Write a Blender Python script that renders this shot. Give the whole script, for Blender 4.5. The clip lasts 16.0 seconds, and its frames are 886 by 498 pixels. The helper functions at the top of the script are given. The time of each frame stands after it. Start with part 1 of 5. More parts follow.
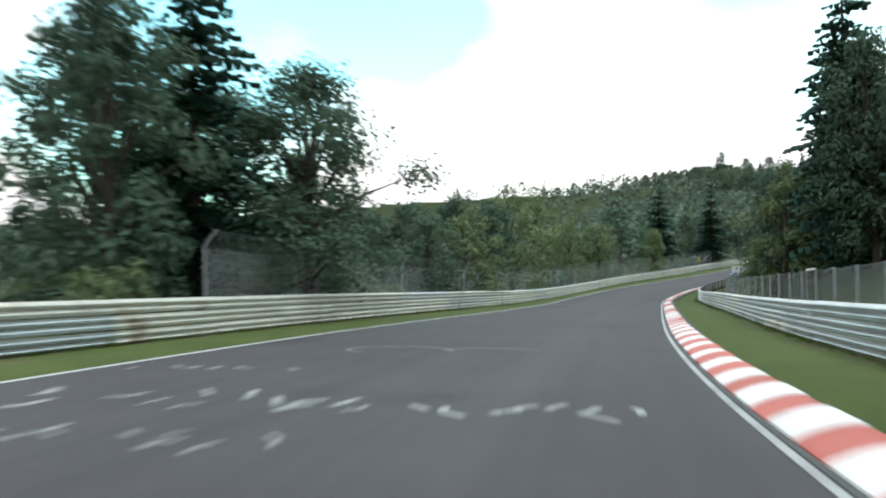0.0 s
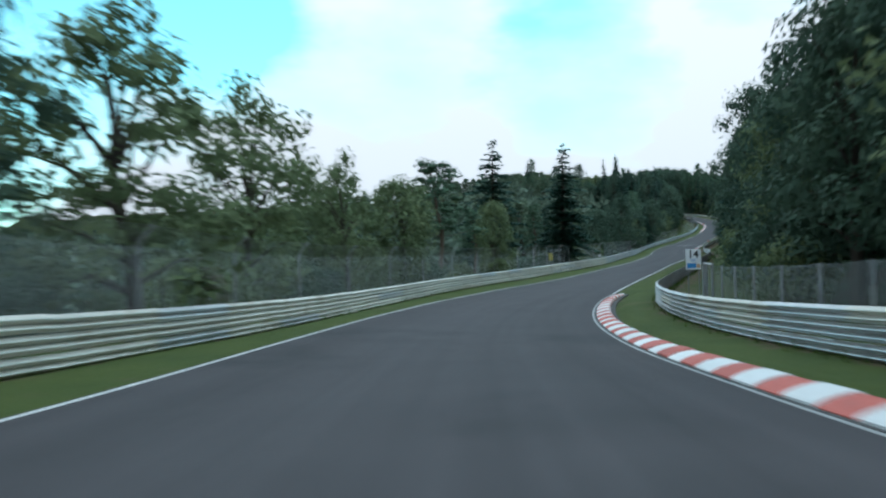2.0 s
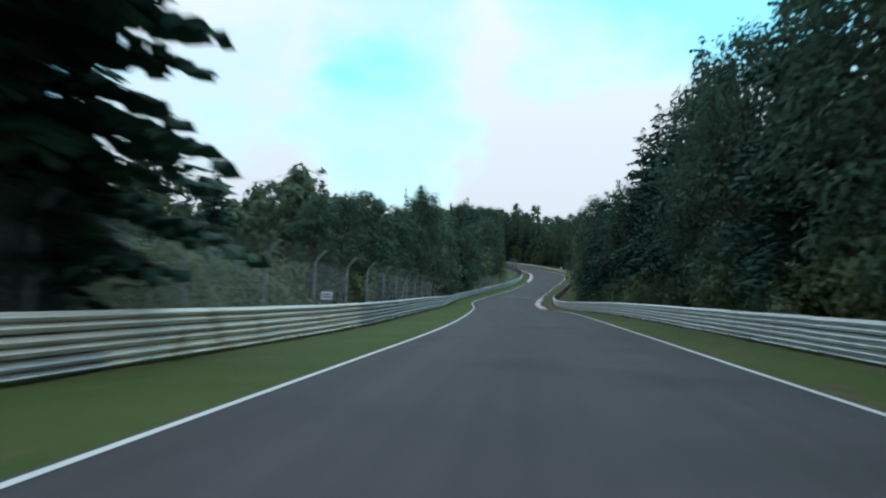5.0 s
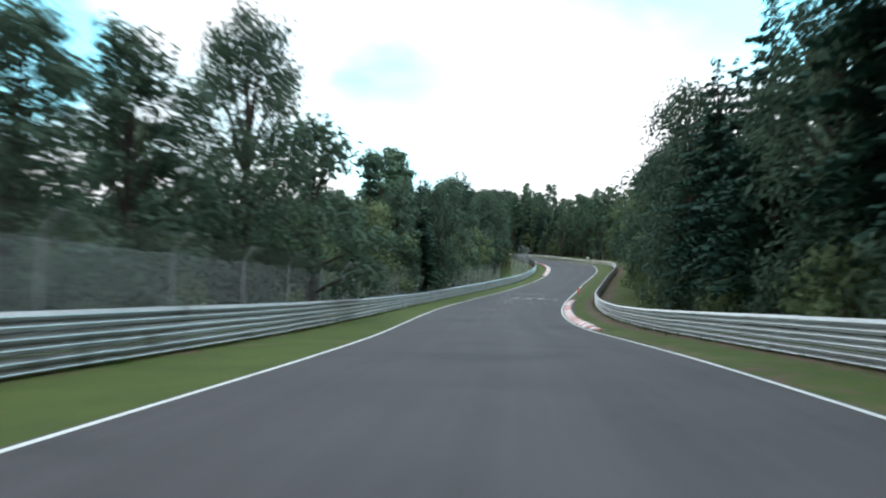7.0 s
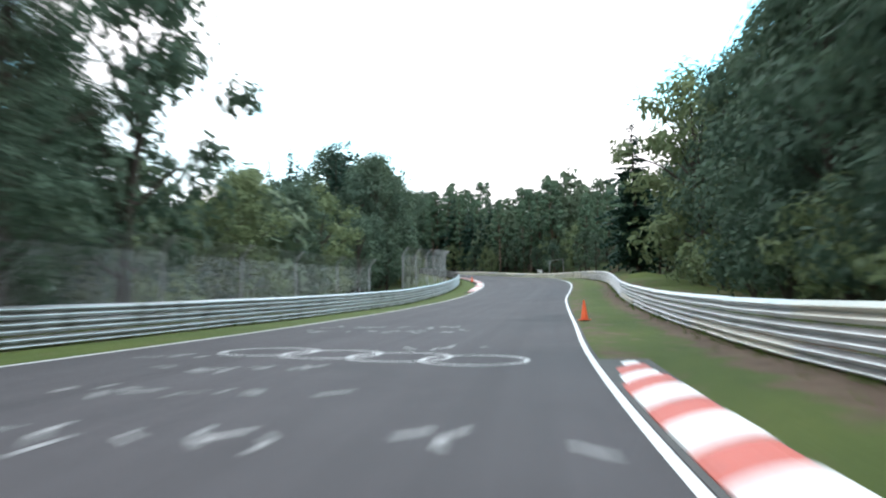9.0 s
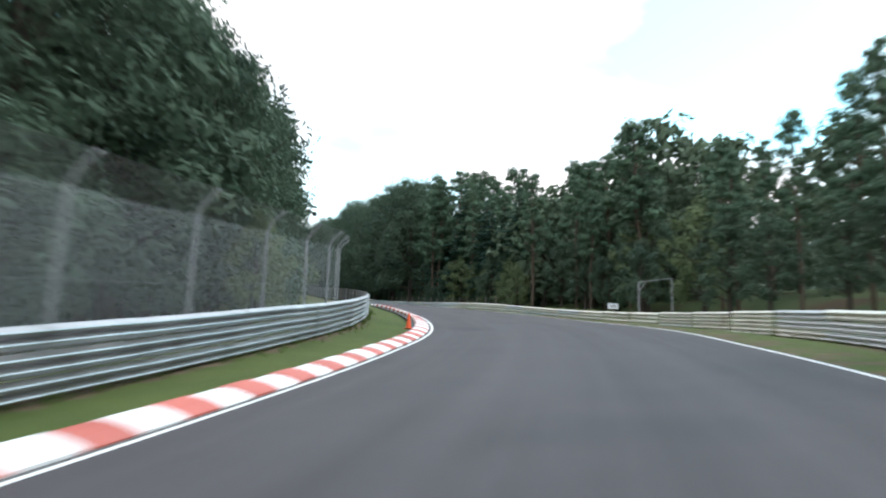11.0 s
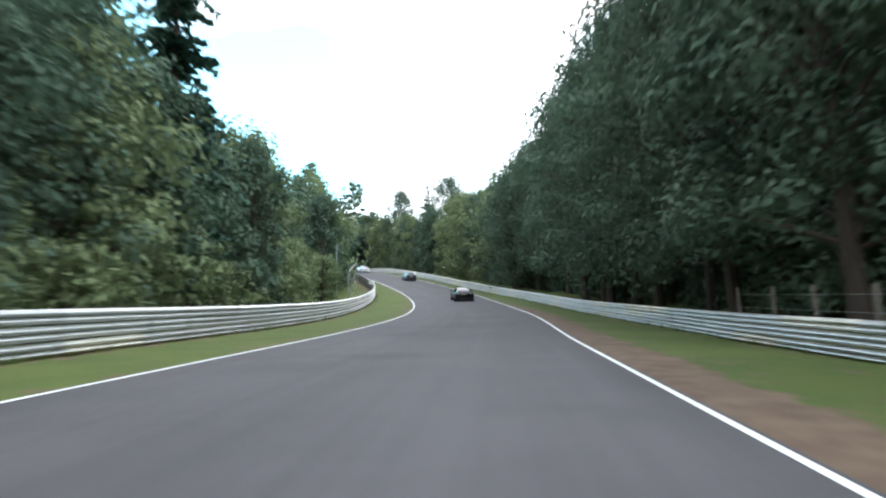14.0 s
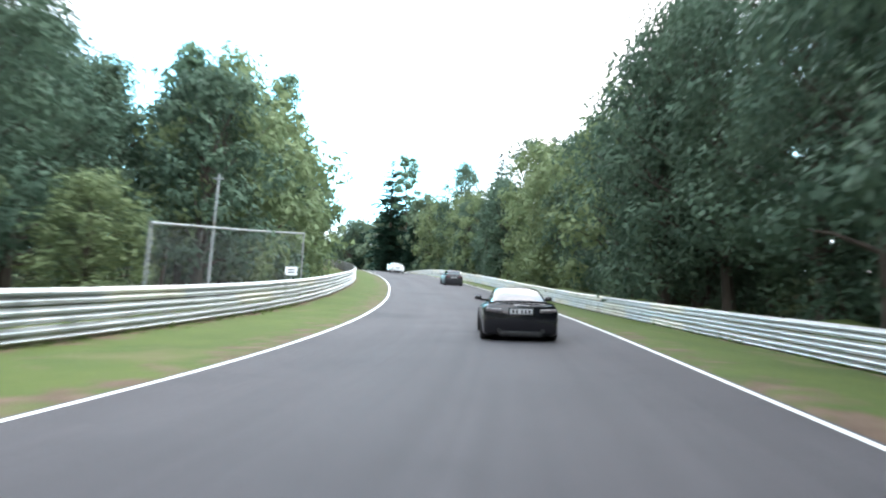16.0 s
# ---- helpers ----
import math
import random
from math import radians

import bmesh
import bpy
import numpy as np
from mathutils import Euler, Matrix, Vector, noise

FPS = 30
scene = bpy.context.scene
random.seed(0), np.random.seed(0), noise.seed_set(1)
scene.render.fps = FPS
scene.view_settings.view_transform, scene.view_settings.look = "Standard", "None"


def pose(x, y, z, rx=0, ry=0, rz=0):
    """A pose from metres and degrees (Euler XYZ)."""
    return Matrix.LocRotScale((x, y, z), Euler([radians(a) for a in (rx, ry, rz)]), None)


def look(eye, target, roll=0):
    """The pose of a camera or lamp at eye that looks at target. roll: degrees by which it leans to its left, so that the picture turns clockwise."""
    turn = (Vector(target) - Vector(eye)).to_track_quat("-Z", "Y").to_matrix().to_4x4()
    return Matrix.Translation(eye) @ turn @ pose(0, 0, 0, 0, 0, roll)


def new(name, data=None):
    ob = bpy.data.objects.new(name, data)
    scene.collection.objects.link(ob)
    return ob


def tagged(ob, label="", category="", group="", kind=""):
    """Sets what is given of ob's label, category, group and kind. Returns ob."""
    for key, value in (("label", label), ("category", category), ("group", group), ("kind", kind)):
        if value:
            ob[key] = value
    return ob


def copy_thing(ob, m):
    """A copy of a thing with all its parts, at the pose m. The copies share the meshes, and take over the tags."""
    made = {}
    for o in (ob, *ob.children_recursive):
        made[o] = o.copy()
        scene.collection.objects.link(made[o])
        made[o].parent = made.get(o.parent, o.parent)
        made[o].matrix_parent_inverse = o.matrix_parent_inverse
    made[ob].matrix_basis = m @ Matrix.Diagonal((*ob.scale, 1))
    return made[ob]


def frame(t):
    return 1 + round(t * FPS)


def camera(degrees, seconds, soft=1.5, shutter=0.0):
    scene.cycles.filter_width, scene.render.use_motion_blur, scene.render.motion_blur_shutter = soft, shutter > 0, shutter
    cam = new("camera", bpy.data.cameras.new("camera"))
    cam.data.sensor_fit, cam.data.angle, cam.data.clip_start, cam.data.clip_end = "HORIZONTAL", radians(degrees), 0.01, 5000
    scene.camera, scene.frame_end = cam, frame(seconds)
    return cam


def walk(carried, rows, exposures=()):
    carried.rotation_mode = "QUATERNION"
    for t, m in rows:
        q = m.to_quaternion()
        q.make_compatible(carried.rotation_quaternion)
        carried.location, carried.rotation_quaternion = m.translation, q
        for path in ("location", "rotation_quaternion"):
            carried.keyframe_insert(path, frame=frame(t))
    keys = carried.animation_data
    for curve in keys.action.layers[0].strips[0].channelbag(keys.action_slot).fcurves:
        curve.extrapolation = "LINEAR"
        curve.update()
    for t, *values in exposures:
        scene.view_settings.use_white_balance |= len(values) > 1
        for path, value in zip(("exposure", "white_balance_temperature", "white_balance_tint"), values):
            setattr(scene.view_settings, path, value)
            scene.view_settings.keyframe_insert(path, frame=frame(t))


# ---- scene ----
# ---- camera ----
cam = camera(60, 16.0, soft=2.1, shutter=0.45)
ROWS = [
    (0.00, 0.32, -0.45, -0.28, 0.41, 1.49, -0.75),
    (0.50, 1.62, 11.34, -0.60, -3.01, 2.37, -1.01),
    (1.00, 3.61, 23.47, -0.90, -6.29, 2.50, -1.34),
    (1.50, 6.42, 35.90, -1.25, -10.02, 2.47, -1.32),
    (2.00, 10.18, 48.56, -1.66, -13.69, 2.30, -1.15),
    (2.50, 14.89, 61.36, -2.04, -17.05, 2.69, -0.88),
    (3.00, 20.41, 74.17, -2.09, -20.10, 4.58, -0.66),
    (3.50, 26.61, 86.82, -1.76, -22.79, 5.73, -0.87),
    (4.00, 33.42, 99.16, -1.19, -25.22, 6.73, -0.08),
    (4.50, 40.65, 111.20, -0.51, -26.99, 6.58, 0.80),
    (5.00, 48.28, 122.99, 0.21, -28.18, 6.04, 1.67),
    (5.50, 56.23, 134.70, 0.89, -28.66, 5.70, 2.03),
    (6.00, 64.40, 146.54, 1.54, -28.43, 5.78, 1.73),
    (6.50, 72.73, 158.64, 2.24, -27.75, 6.07, 1.02),
    (7.00, 81.20, 171.06, 2.94, -27.12, 6.23, 0.31),
    (7.50, 89.83, 183.76, 3.56, -27.73, 6.30, -0.08),
    (8.00, 98.66, 196.63, 4.15, -28.87, 6.24, -0.99),
    (8.50, 107.69, 209.50, 4.91, -30.55, 7.29, -1.95),
    (9.00, 117.07, 222.16, 6.09, -32.16, 8.76, -0.97),
    (9.50, 126.95, 234.51, 7.66, -33.69, 9.77, -0.17),
    (10.00, 137.09, 246.82, 9.50, -33.52, 10.75, 0.23),
    (10.50, 147.17, 259.39, 11.53, -31.44, 11.25, 0.87),
    (11.00, 156.78, 272.49, 13.69, -28.10, 11.17, 1.86),
    (11.50, 165.53, 286.26, 15.80, -24.31, 10.91, 2.74),
    (12.00, 173.09, 300.64, 18.07, -19.91, 11.49, 2.37),
    (12.50, 179.56, 315.33, 20.41, -15.18, 12.13, 1.49),
    (13.00, 184.97, 330.06, 22.63, -11.48, 11.58, 0.50),
    (13.50, 189.48, 344.60, 24.60, -9.55, 11.20, -1.02),
    (14.00, 193.23, 358.77, 26.37, -8.09, 10.79, -1.72),
    (14.50, 196.36, 372.47, 28.08, -6.81, 10.87, -1.12),
    (15.00, 198.97, 385.68, 29.75, -4.87, 11.13, 0.44),
    (15.50, 201.13, 398.42, 31.46, -2.80, 11.50, 1.73),
    (16.00, 202.84, 410.70, 33.21, -1.06, 11.94, 1.83),
]


def aim(t, x, y, z, yaw, pitch, roll):
    a, b = radians(yaw), radians(pitch)
    ahead = Vector((-math.sin(a) * math.cos(b), math.cos(a) * math.cos(b), math.sin(b)))
    eye = Vector((x, y, z))
    return t, look(eye, eye + ahead, roll)


walk(cam, [aim(*r) for r in ROWS], exposures=[(0.0, -0.15, 6500, 10), (1.0, -0.6, 6200, 8), (2.0, -0.8, 5600, 4), (3.5, -0.8, 5600, 4), (4.5, -1.0, 5600, 4), (7.0, -0.2, 6200, 10), (8.0, 0.15, 6400, 14), (9.0, 0.3, 6400, 15), (11.5, 0.05, 6400, 16), (12.5, 0.05, 6350, 16), (13.5, 0.4, 6350, 16), (14.5, 0.8, 6350, 16), (15.2, 1.1, 6350, 16), (16.0, 1.3, 6350, 16)])

# ---- world and light: bright broken cloud, no hard shadows ----
world = bpy.data.worlds.new("sky")
scene.world = world
world.use_nodes = True
wn, wl = world.node_tree.nodes, world.node_tree.links
wn.clear()
SUN_AZ, SUN_EL = 105, 56  # compass degrees from +y towards +x, elevation


def wnode(kind, **values):
    n = wn.new(kind)
    for k, v in values.items():
        n.inputs[k].default_value = v
    return n


sky = wn.new("ShaderNodeTexSky")
sky.sky_type = "NISHITA"
sky.sun_disc = False
sky.sun_elevation, sky.sun_rotation = radians(SUN_EL), radians(SUN_AZ)
sky.air_density, sky.dust_density, sky.ozone_density = 1.0, 0.3, 3.0
coord = wn.new("ShaderNodeTexCoord")
stretch = wn.new("ShaderNodeMapping")
stretch.inputs["Scale"].default_value = (1.0, 1.0, 2.2)
stretch.inputs["Location"].default_value = (0.35, 0.2, 0.1)
cloud = wnode("ShaderNodeTexNoise", Scale=2.3, Detail=5.0, Roughness=0.5)
edge = wn.new("ShaderNodeValToRGB")
edge.color_ramp.elements[0].position, edge.color_ramp.elements[1].position = 0.3, 0.62
tint = wn.new("ShaderNodeMix")
tint.data_type, tint.blend_type = "RGBA", "MULTIPLY"
tint.inputs["Factor"].default_value = 1.0
tint.inputs["B"].default_value = (5.2, 7.5, 5.2, 1)
mixed = wn.new("ShaderNodeMix")
mixed.data_type = "RGBA"
glow = wn.new("ShaderNodeMapRange")  # an overcast dome is brightest overhead
for sock, v in (("From Min", 0.0), ("From Max", 1.0), ("To Min", 14.5), ("To Max", 25.0)):
    glow.inputs[sock].default_value = v
white = wn.new("ShaderNodeCombineColor")
back = wnode("ShaderNodeBackground", Strength=0.1)
wout = wn.new("ShaderNodeOutputWorld")
wl.new(coord.outputs["Generated"], stretch.inputs["Vector"])
wl.new(stretch.outputs["Vector"], cloud.inputs["Vector"])
high = wn.new("ShaderNodeSeparateXYZ")
wl.new(coord.outputs["Generated"], high.inputs["Vector"])
thin = wn.new("ShaderNodeMapRange")  # cloud closes up towards the horizon
for sock, v in (("From Min", 0.05), ("From Max", 0.5), ("To Min", 0.24), ("To Max", 0.02)):
    thin.inputs[sock].default_value = v
wl.new(high.outputs["Z"], thin.inputs["Value"])
wl.new(high.outputs["Z"], glow.inputs["Value"])
for ch in ("Red", "Green", "Blue"):
    wl.new(glow.outputs["Result"], white.inputs[ch])
wl.new(white.outputs["Color"], mixed.inputs["B"])
cover = wn.new("ShaderNodeMath")
wl.new(cloud.outputs["Fac"], cover.inputs[0])
wl.new(thin.outputs["Result"], cover.inputs[1])
ragged = wnode("ShaderNodeTexNoise", Scale=5.0, Detail=4.0, Roughness=0.55)
wl.new(stretch.outputs["Vector"], ragged.inputs["Vector"])
mild = wn.new("ShaderNodeVectorMath")
mild.operation = "MULTIPLY_ADD"
mild.inputs[1].default_value, mild.inputs[2].default_value = (0.22, 0.22, 0.16), (-0.11, -0.11, -0.08)
wl.new(ragged.outputs["Color"], mild.inputs[0])
bent = wn.new("ShaderNodeVectorMath")
wl.new(coord.outputs["Generated"], bent.inputs[0])
wl.new(mild.outputs["Vector"], bent.inputs[1])
unit = wn.new("ShaderNodeVectorMath")
unit.operation = "NORMALIZE"
wl.new(bent.outputs["Vector"], unit.inputs[0])
# openings in the cloud, as compass and elevation degrees, width and depth
last = cover.outputs["Value"]
for az, el, wide, deep in ((-19, 16, 0.968, 0.42), (-4, 20.5, 0.985, 0.36), (24, 15, 0.989, 0.24), (24, 22, 0.991, 0.15), (38, 21, 0.994, 0.2), (49, 25, 0.985, 0.3), (75, 45, 0.95, 0.2), (230, 50, 0.93, 0.2)):
    a, e = radians(az), radians(el)
    dot = wn.new("ShaderNodeVectorMath")
    dot.operation = "DOT_PRODUCT"
    dot.inputs[1].default_value = (math.sin(a) * math.cos(e), math.cos(a) * math.cos(e), math.sin(e))
    wl.new(unit.outputs["Vector"], dot.inputs[0])
    hole = wn.new("ShaderNodeMapRange")
    hole.interpolation_type = "SMOOTHSTEP"
    for sock, v in (("From Min", wide), ("From Max", 1.0), ("To Min", 0.0), ("To Max", -deep)):
        hole.inputs[sock].default_value = v
    wl.new(dot.outputs["Value"], hole.inputs["Value"])
    both = wn.new("ShaderNodeMath")
    wl.new(last, both.inputs[0])
    wl.new(hole.outputs["Result"], both.inputs[1])
    last = both.outputs["Value"]
wl.new(last, edge.inputs["Fac"])
wl.new(sky.outputs["Color"], tint.inputs["A"])
wl.new(tint.outputs["Result"], mixed.inputs["A"])
wl.new(edge.outputs["Color"], mixed.inputs["Factor"])
wl.new(mixed.outputs["Result"], back.inputs["Color"])
wl.new(back.outputs["Background"], wout.inputs["Surface"])

sun = new("sun", bpy.data.lights.new("sun", "SUN"))
sun.data.energy, sun.data.angle, sun.data.color = 1.3, radians(16), (1.0, 0.97, 0.94)
sa, se = radians(SUN_AZ), radians(SUN_EL)
sun.matrix_world = look((0, 0, 50), Vector((0, 0, 50)) - Vector((math.sin(sa) * math.cos(se), math.cos(sa) * math.cos(se), math.sin(se))))


# ---- materials ----
def material(name, low, high, scale=4.0, rough=0.85, metal=0.0, bump=0.0, bump_scale=40.0, island=0.0, per_object=0.0,
             stain=None, stain_scale=0.6, stain_at=0.55, stretch_by=None, translucent=0.0, spec=0.5, bare=None):
    """Two-scale noise between two colours, with optional stains, relief and random shade per piece."""
    m = bpy.data.materials.new(name)
    m.use_nodes = True
    n, k = m.node_tree.nodes, m.node_tree.links
    bs = n["Principled BSDF"]
    bs.inputs["Roughness"].default_value, bs.inputs["Metallic"].default_value = rough, metal
    bs.inputs["Specular IOR Level"].default_value = spec
    geo = n.new("ShaderNodeNewGeometry")
    where = geo.outputs["Position"]
    if stretch_by:
        mp = n.new("ShaderNodeMapping")
        mp.inputs["Scale"].default_value = stretch_by
        k.new(where, mp.inputs["Vector"])
        where = mp.outputs["Vector"]

    def tex(size, detail=4.0):
        t = n.new("ShaderNodeTexNoise")
        t.inputs["Scale"].default_value, t.inputs["Detail"].default_value = size, detail
        k.new(where, t.inputs["Vector"])
        return t.outputs["Fac"]

    def blend(fac, a, b):
        x = n.new("ShaderNodeMix")
        x.data_type = "RGBA"
        for sock, v in (("Factor", fac), ("A", a), ("B", b)):
            if isinstance(v, (tuple, list)):
                x.inputs[sock].default_value = (*v, 1)
            elif isinstance(v, (int, float)):
                x.inputs[sock].default_value = v
            else:
                k.new(v, x.inputs[sock])
        return x.outputs["Result"]

    def ramp(src, a, b):
        r = n.new("ShaderNodeMapRange")
        r.inputs["From Min"].default_value, r.inputs["From Max"].default_value = a, b
        k.new(src, r.inputs["Value"])
        return r.outputs["Result"]

    col = blend(ramp(tex(scale), 0.32, 0.68), low, high)
    fine = ramp(tex(scale * 9.0, 6.0), 0.3, 0.7)
    col = blend(fine, col, [c * 0.8 + h * 0.32 for c, h in zip(low, high)])
    if stain:
        col = blend(ramp(tex(stain_scale, 6.0), stain_at, stain_at + 0.14), col, stain)
    if bare:  # worn to the soil where the mesh says so, with a ragged edge
        at = n.new("ShaderNodeAttribute")
        at.attribute_name = "bare"
        add = n.new("ShaderNodeMath")
        k.new(at.outputs["Fac"], add.inputs[0])
        k.new(tex(1.4, 6.0), add.inputs[1])
        col = blend(ramp(add.outputs["Value"], 0.8, 0.98), col, blend(ramp(tex(2.2), 0.35, 0.65), *bare))
    if island or per_object:
        hsv = n.new("ShaderNodeHueSaturation")
        src = geo.outputs["Random Per Island"] if island else n.new("ShaderNodeObjectInfo").outputs["Random"]
        amount = island or per_object
        r = n.new("ShaderNodeMapRange")
        r.inputs["To Min"].default_value, r.inputs["To Max"].default_value = 1 - amount, 1 + amount
        k.new(src, r.inputs["Value"])
        k.new(r.outputs["Result"], hsv.inputs["Value"])
        k.new(col, hsv.inputs["Color"])
        col = hsv.outputs["Color"]
    k.new(col, bs.inputs["Base Color"])
    if bump:
        b = n.new("ShaderNodeBump")
        b.inputs["Strength"].default_value, b.inputs["Distance"].default_value = bump, 0.02
        k.new(tex(bump_scale, 5.0), b.inputs["Height"])
        k.new(b.outputs["Normal"], bs.inputs["Normal"])
    if translucent:
        tr = n.new("ShaderNodeBsdfTranslucent")
        k.new(col, tr.inputs["Color"])
        mx = n.new("ShaderNodeMixShader")
        mx.inputs["Fac"].default_value = translucent
        k.new(bs.outputs["BSDF"], mx.inputs[1])
        k.new(tr.outputs["BSDF"], mx.inputs[2])
        k.new(mx.outputs["Shader"], n["Material Output"].inputs["Surface"])
    return m


ASPHALT = material("asphalt", (0.044, 0.04, 0.043), (0.06, 0.055, 0.058), 0.35, 0.8, bump=0.35, bump_scale=90, stain=(0.034, 0.033, 0.035), stain_scale=0.22, stain_at=0.57, spec=0.35)
WHITE_LINE = material("road_paint", (0.54, 0.54, 0.52), (0.7, 0.7, 0.68), 2.0, 0.6, bump=0.2, stain=(0.3, 0.3, 0.3), stain_scale=2.5, stain_at=0.62)
FADED_PAINT = material("faded_paint", (0.12, 0.12, 0.12), (0.34, 0.34, 0.33), 3.0, 0.7, bump=0.2, stain=(0.1, 0.1, 0.1), stain_scale=5.0, stain_at=0.5)
KERB_RED = material("kerb_red", (0.42, 0.085, 0.06), (0.52, 0.13, 0.095), 3.0, 0.65, bump=0.3, stain=(0.2, 0.07, 0.06), stain_scale=1.6, stain_at=0.62, per_object=0.12)
KERB_WHITE = material("kerb_white", (0.66, 0.66, 0.64), (0.8, 0.8, 0.78), 3.0, 0.65, bump=0.3, stain=(0.42, 0.41, 0.39), stain_scale=1.6, stain_at=0.62, per_object=0.06)
KERB_BASE = material("kerb_concrete", (0.05, 0.05, 0.048), (0.09, 0.088, 0.084), 2.0, 0.85, bump=0.4)
GRASS = material("grass_ground", (0.042, 0.064, 0.014), (0.077, 0.096, 0.021), 0.5, 0.9, bump=0.9, bump_scale=22, stain=(0.1, 0.09, 0.04), stain_scale=0.45, stain_at=0.6, spec=0.2, bare=((0.085, 0.056, 0.038), (0.13, 0.09, 0.06)))
BLADE = material("grass_blades", (0.06, 0.1, 0.02), (0.11, 0.165, 0.035), 0.6, 0.8, island=0.35, translucent=0.25, spec=0.2)
FOREST_FLOOR = material("forest_floor", (0.025, 0.038, 0.014), (0.05, 0.064, 0.024), 0.15, 0.95, bump=0.8, bump_scale=6, stain=(0.05, 0.035, 0.02), stain_scale=0.3, spec=0.1)
STEEL = material("galvanised_steel", (0.46, 0.46, 0.458), (0.6, 0.6, 0.595), 1.2, 0.42, metal=0.85, bump=0.1, bump_scale=30, stain=(0.3, 0.3, 0.29), stain_scale=1.3, stain_at=0.6, per_object=0.07)
OLD_STEEL = material("weathered_steel", (0.5, 0.48, 0.42), (0.66, 0.64, 0.57), 0.9, 0.5, metal=0.55, bump=0.15, stain=(0.34, 0.28, 0.2), stain_scale=1.1, stain_at=0.57, per_object=0.1)
DULL_STEEL = material("dull_steel", (0.32, 0.325, 0.33), (0.46, 0.46, 0.46), 1.2, 0.38, metal=0.85, bump=0.12, bump_scale=30, stain=(0.2, 0.2, 0.19), stain_scale=1.3, stain_at=0.56, per_object=0.08)
DARK_STEEL = material("rail_post_steel", (0.2, 0.2, 0.2), (0.32, 0.32, 0.31), 2.0, 0.55, metal=0.6, stain=(0.2, 0.14, 0.09), stain_scale=2.0, stain_at=0.6)
FENCE_POST = material("fence_post_zinc", (0.2, 0.21, 0.21), (0.32, 0.33, 0.33), 2.0, 0.55, metal=0.4, stain=(0.25, 0.23, 0.2), stain_scale=1.5)
BARK = material("bark", (0.035, 0.028, 0.022), (0.075, 0.062, 0.05), 3.0, 0.95, bump=1.0, bump_scale=14, stretch_by=(1, 1, 0.25), spec=0.2)
PINE_BARK = material("pine_bark", (0.085, 0.062, 0.046), (0.16, 0.115, 0.085), 2.5, 0.95, bump=1.0, bump_scale=12, stretch_by=(1, 1, 0.3), spec=0.2)
LEAF = material("broad_leaves", (0.046, 0.081, 0.058), (0.106, 0.152, 0.094), 0.22, 0.65, island=0.14, translucent=0.3, spec=0.12)
LEAF_LIGHT = material("pale_leaves", (0.1, 0.138, 0.068), (0.19, 0.23, 0.11), 0.3, 0.65, island=0.14, translucent=0.3, spec=0.12)
WOOD_LEAF = material("wood_leaves", (0.07, 0.107, 0.068), (0.142, 0.182, 0.11), 0.12, 0.65, island=0.22, translucent=0.3, spec=0.12)
NEEDLE = material("spruce_needles", (0.020, 0.048, 0.037), (0.047, 0.090, 0.061), 0.4, 0.7, island=0.14, translucent=0.06, spec=0.12)
PINE_NEEDLE = material("pine_needles", (0.05, 0.098, 0.064), (0.112, 0.168, 0.094), 0.4, 0.7, island=0.14, translucent=0.08, spec=0.12)
# leaves of the far hills: distance haze is mixed into this paler, bluer green
HAZED_LEAF = material("hazed_wood_leaves", (0.08, 0.116, 0.09), (0.155, 0.192, 0.13), 0.02, 0.8, island=0.35, translucent=0.2, spec=0.1)
ORANGE = material("cone_orange", (0.75, 0.09, 0.02), (0.85, 0.13, 0.03), 4.0, 0.5)
SIGN_WHITE = material("sign_white", (0.72, 0.73, 0.74), (0.8, 0.81, 0.82), 2.0, 0.45)
SIGN_BLACK = material("sign_black", (0.015, 0.015, 0.015), (0.025, 0.025, 0.025), 4.0, 0.5)
SIGN_BLUE = material("sign_blue", (0.03, 0.2, 0.5), (0.05, 0.26, 0.58), 4.0, 0.45)


def mesh_wire(name, cell, opening):
    """Chain-link netting: a woven sheet, open between its wires."""
    m = bpy.data.materials.new(name)
    m.use_nodes = True
    n, k = m.node_tree.nodes, m.node_tree.links
    bs = n["Principled BSDF"]
    bs.inputs["Base Color"].default_value, bs.inputs["Roughness"].default_value, bs.inputs["Metallic"].default_value = (0.42, 0.45, 0.45, 1), 0.6, 0.2
    uv = n.new("ShaderNodeUVMap")
    facs = []
    for turn in (45, -45):
        mp = n.new("ShaderNodeMapping")
        mp.inputs["Rotation"].default_value = (0, 0, radians(turn))
        mp.inputs["Scale"].default_value = (1 / cell, 1 / cell, 1)
        k.new(uv.outputs["UV"], mp.inputs["Vector"])
        sep = n.new("ShaderNodeSeparateXYZ")
        k.new(mp.outputs["Vector"], sep.inputs["Vector"])
        fr = n.new("ShaderNodeMath")
        fr.operation = "FRACT"
        k.new(sep.outputs["X"], fr.inputs[0])
        lt = n.new("ShaderNodeMath")
        lt.operation = "LESS_THAN"
        lt.inputs[1].default_value = opening
        k.new(fr.outputs["Value"], lt.inputs[0])
        facs.append(lt.outputs["Value"])
    mx = n.new("ShaderNodeMath")
    mx.operation = "MAXIMUM"
    k.new(facs[0], mx.inputs[0])
    k.new(facs[1], mx.inputs[1])
    tr = n.new("ShaderNodeBsdfTransparent")
    ms = n.new("ShaderNodeMixShader")
    k.new(mx.outputs["Value"], ms.inputs["Fac"])
    k.new(tr.outputs["BSDF"], ms.inputs[1])
    k.new(bs.outputs["BSDF"], ms.inputs[2])
    k.new(ms.outputs["Shader"], n["Material Output"].inputs["Surface"])
    return m


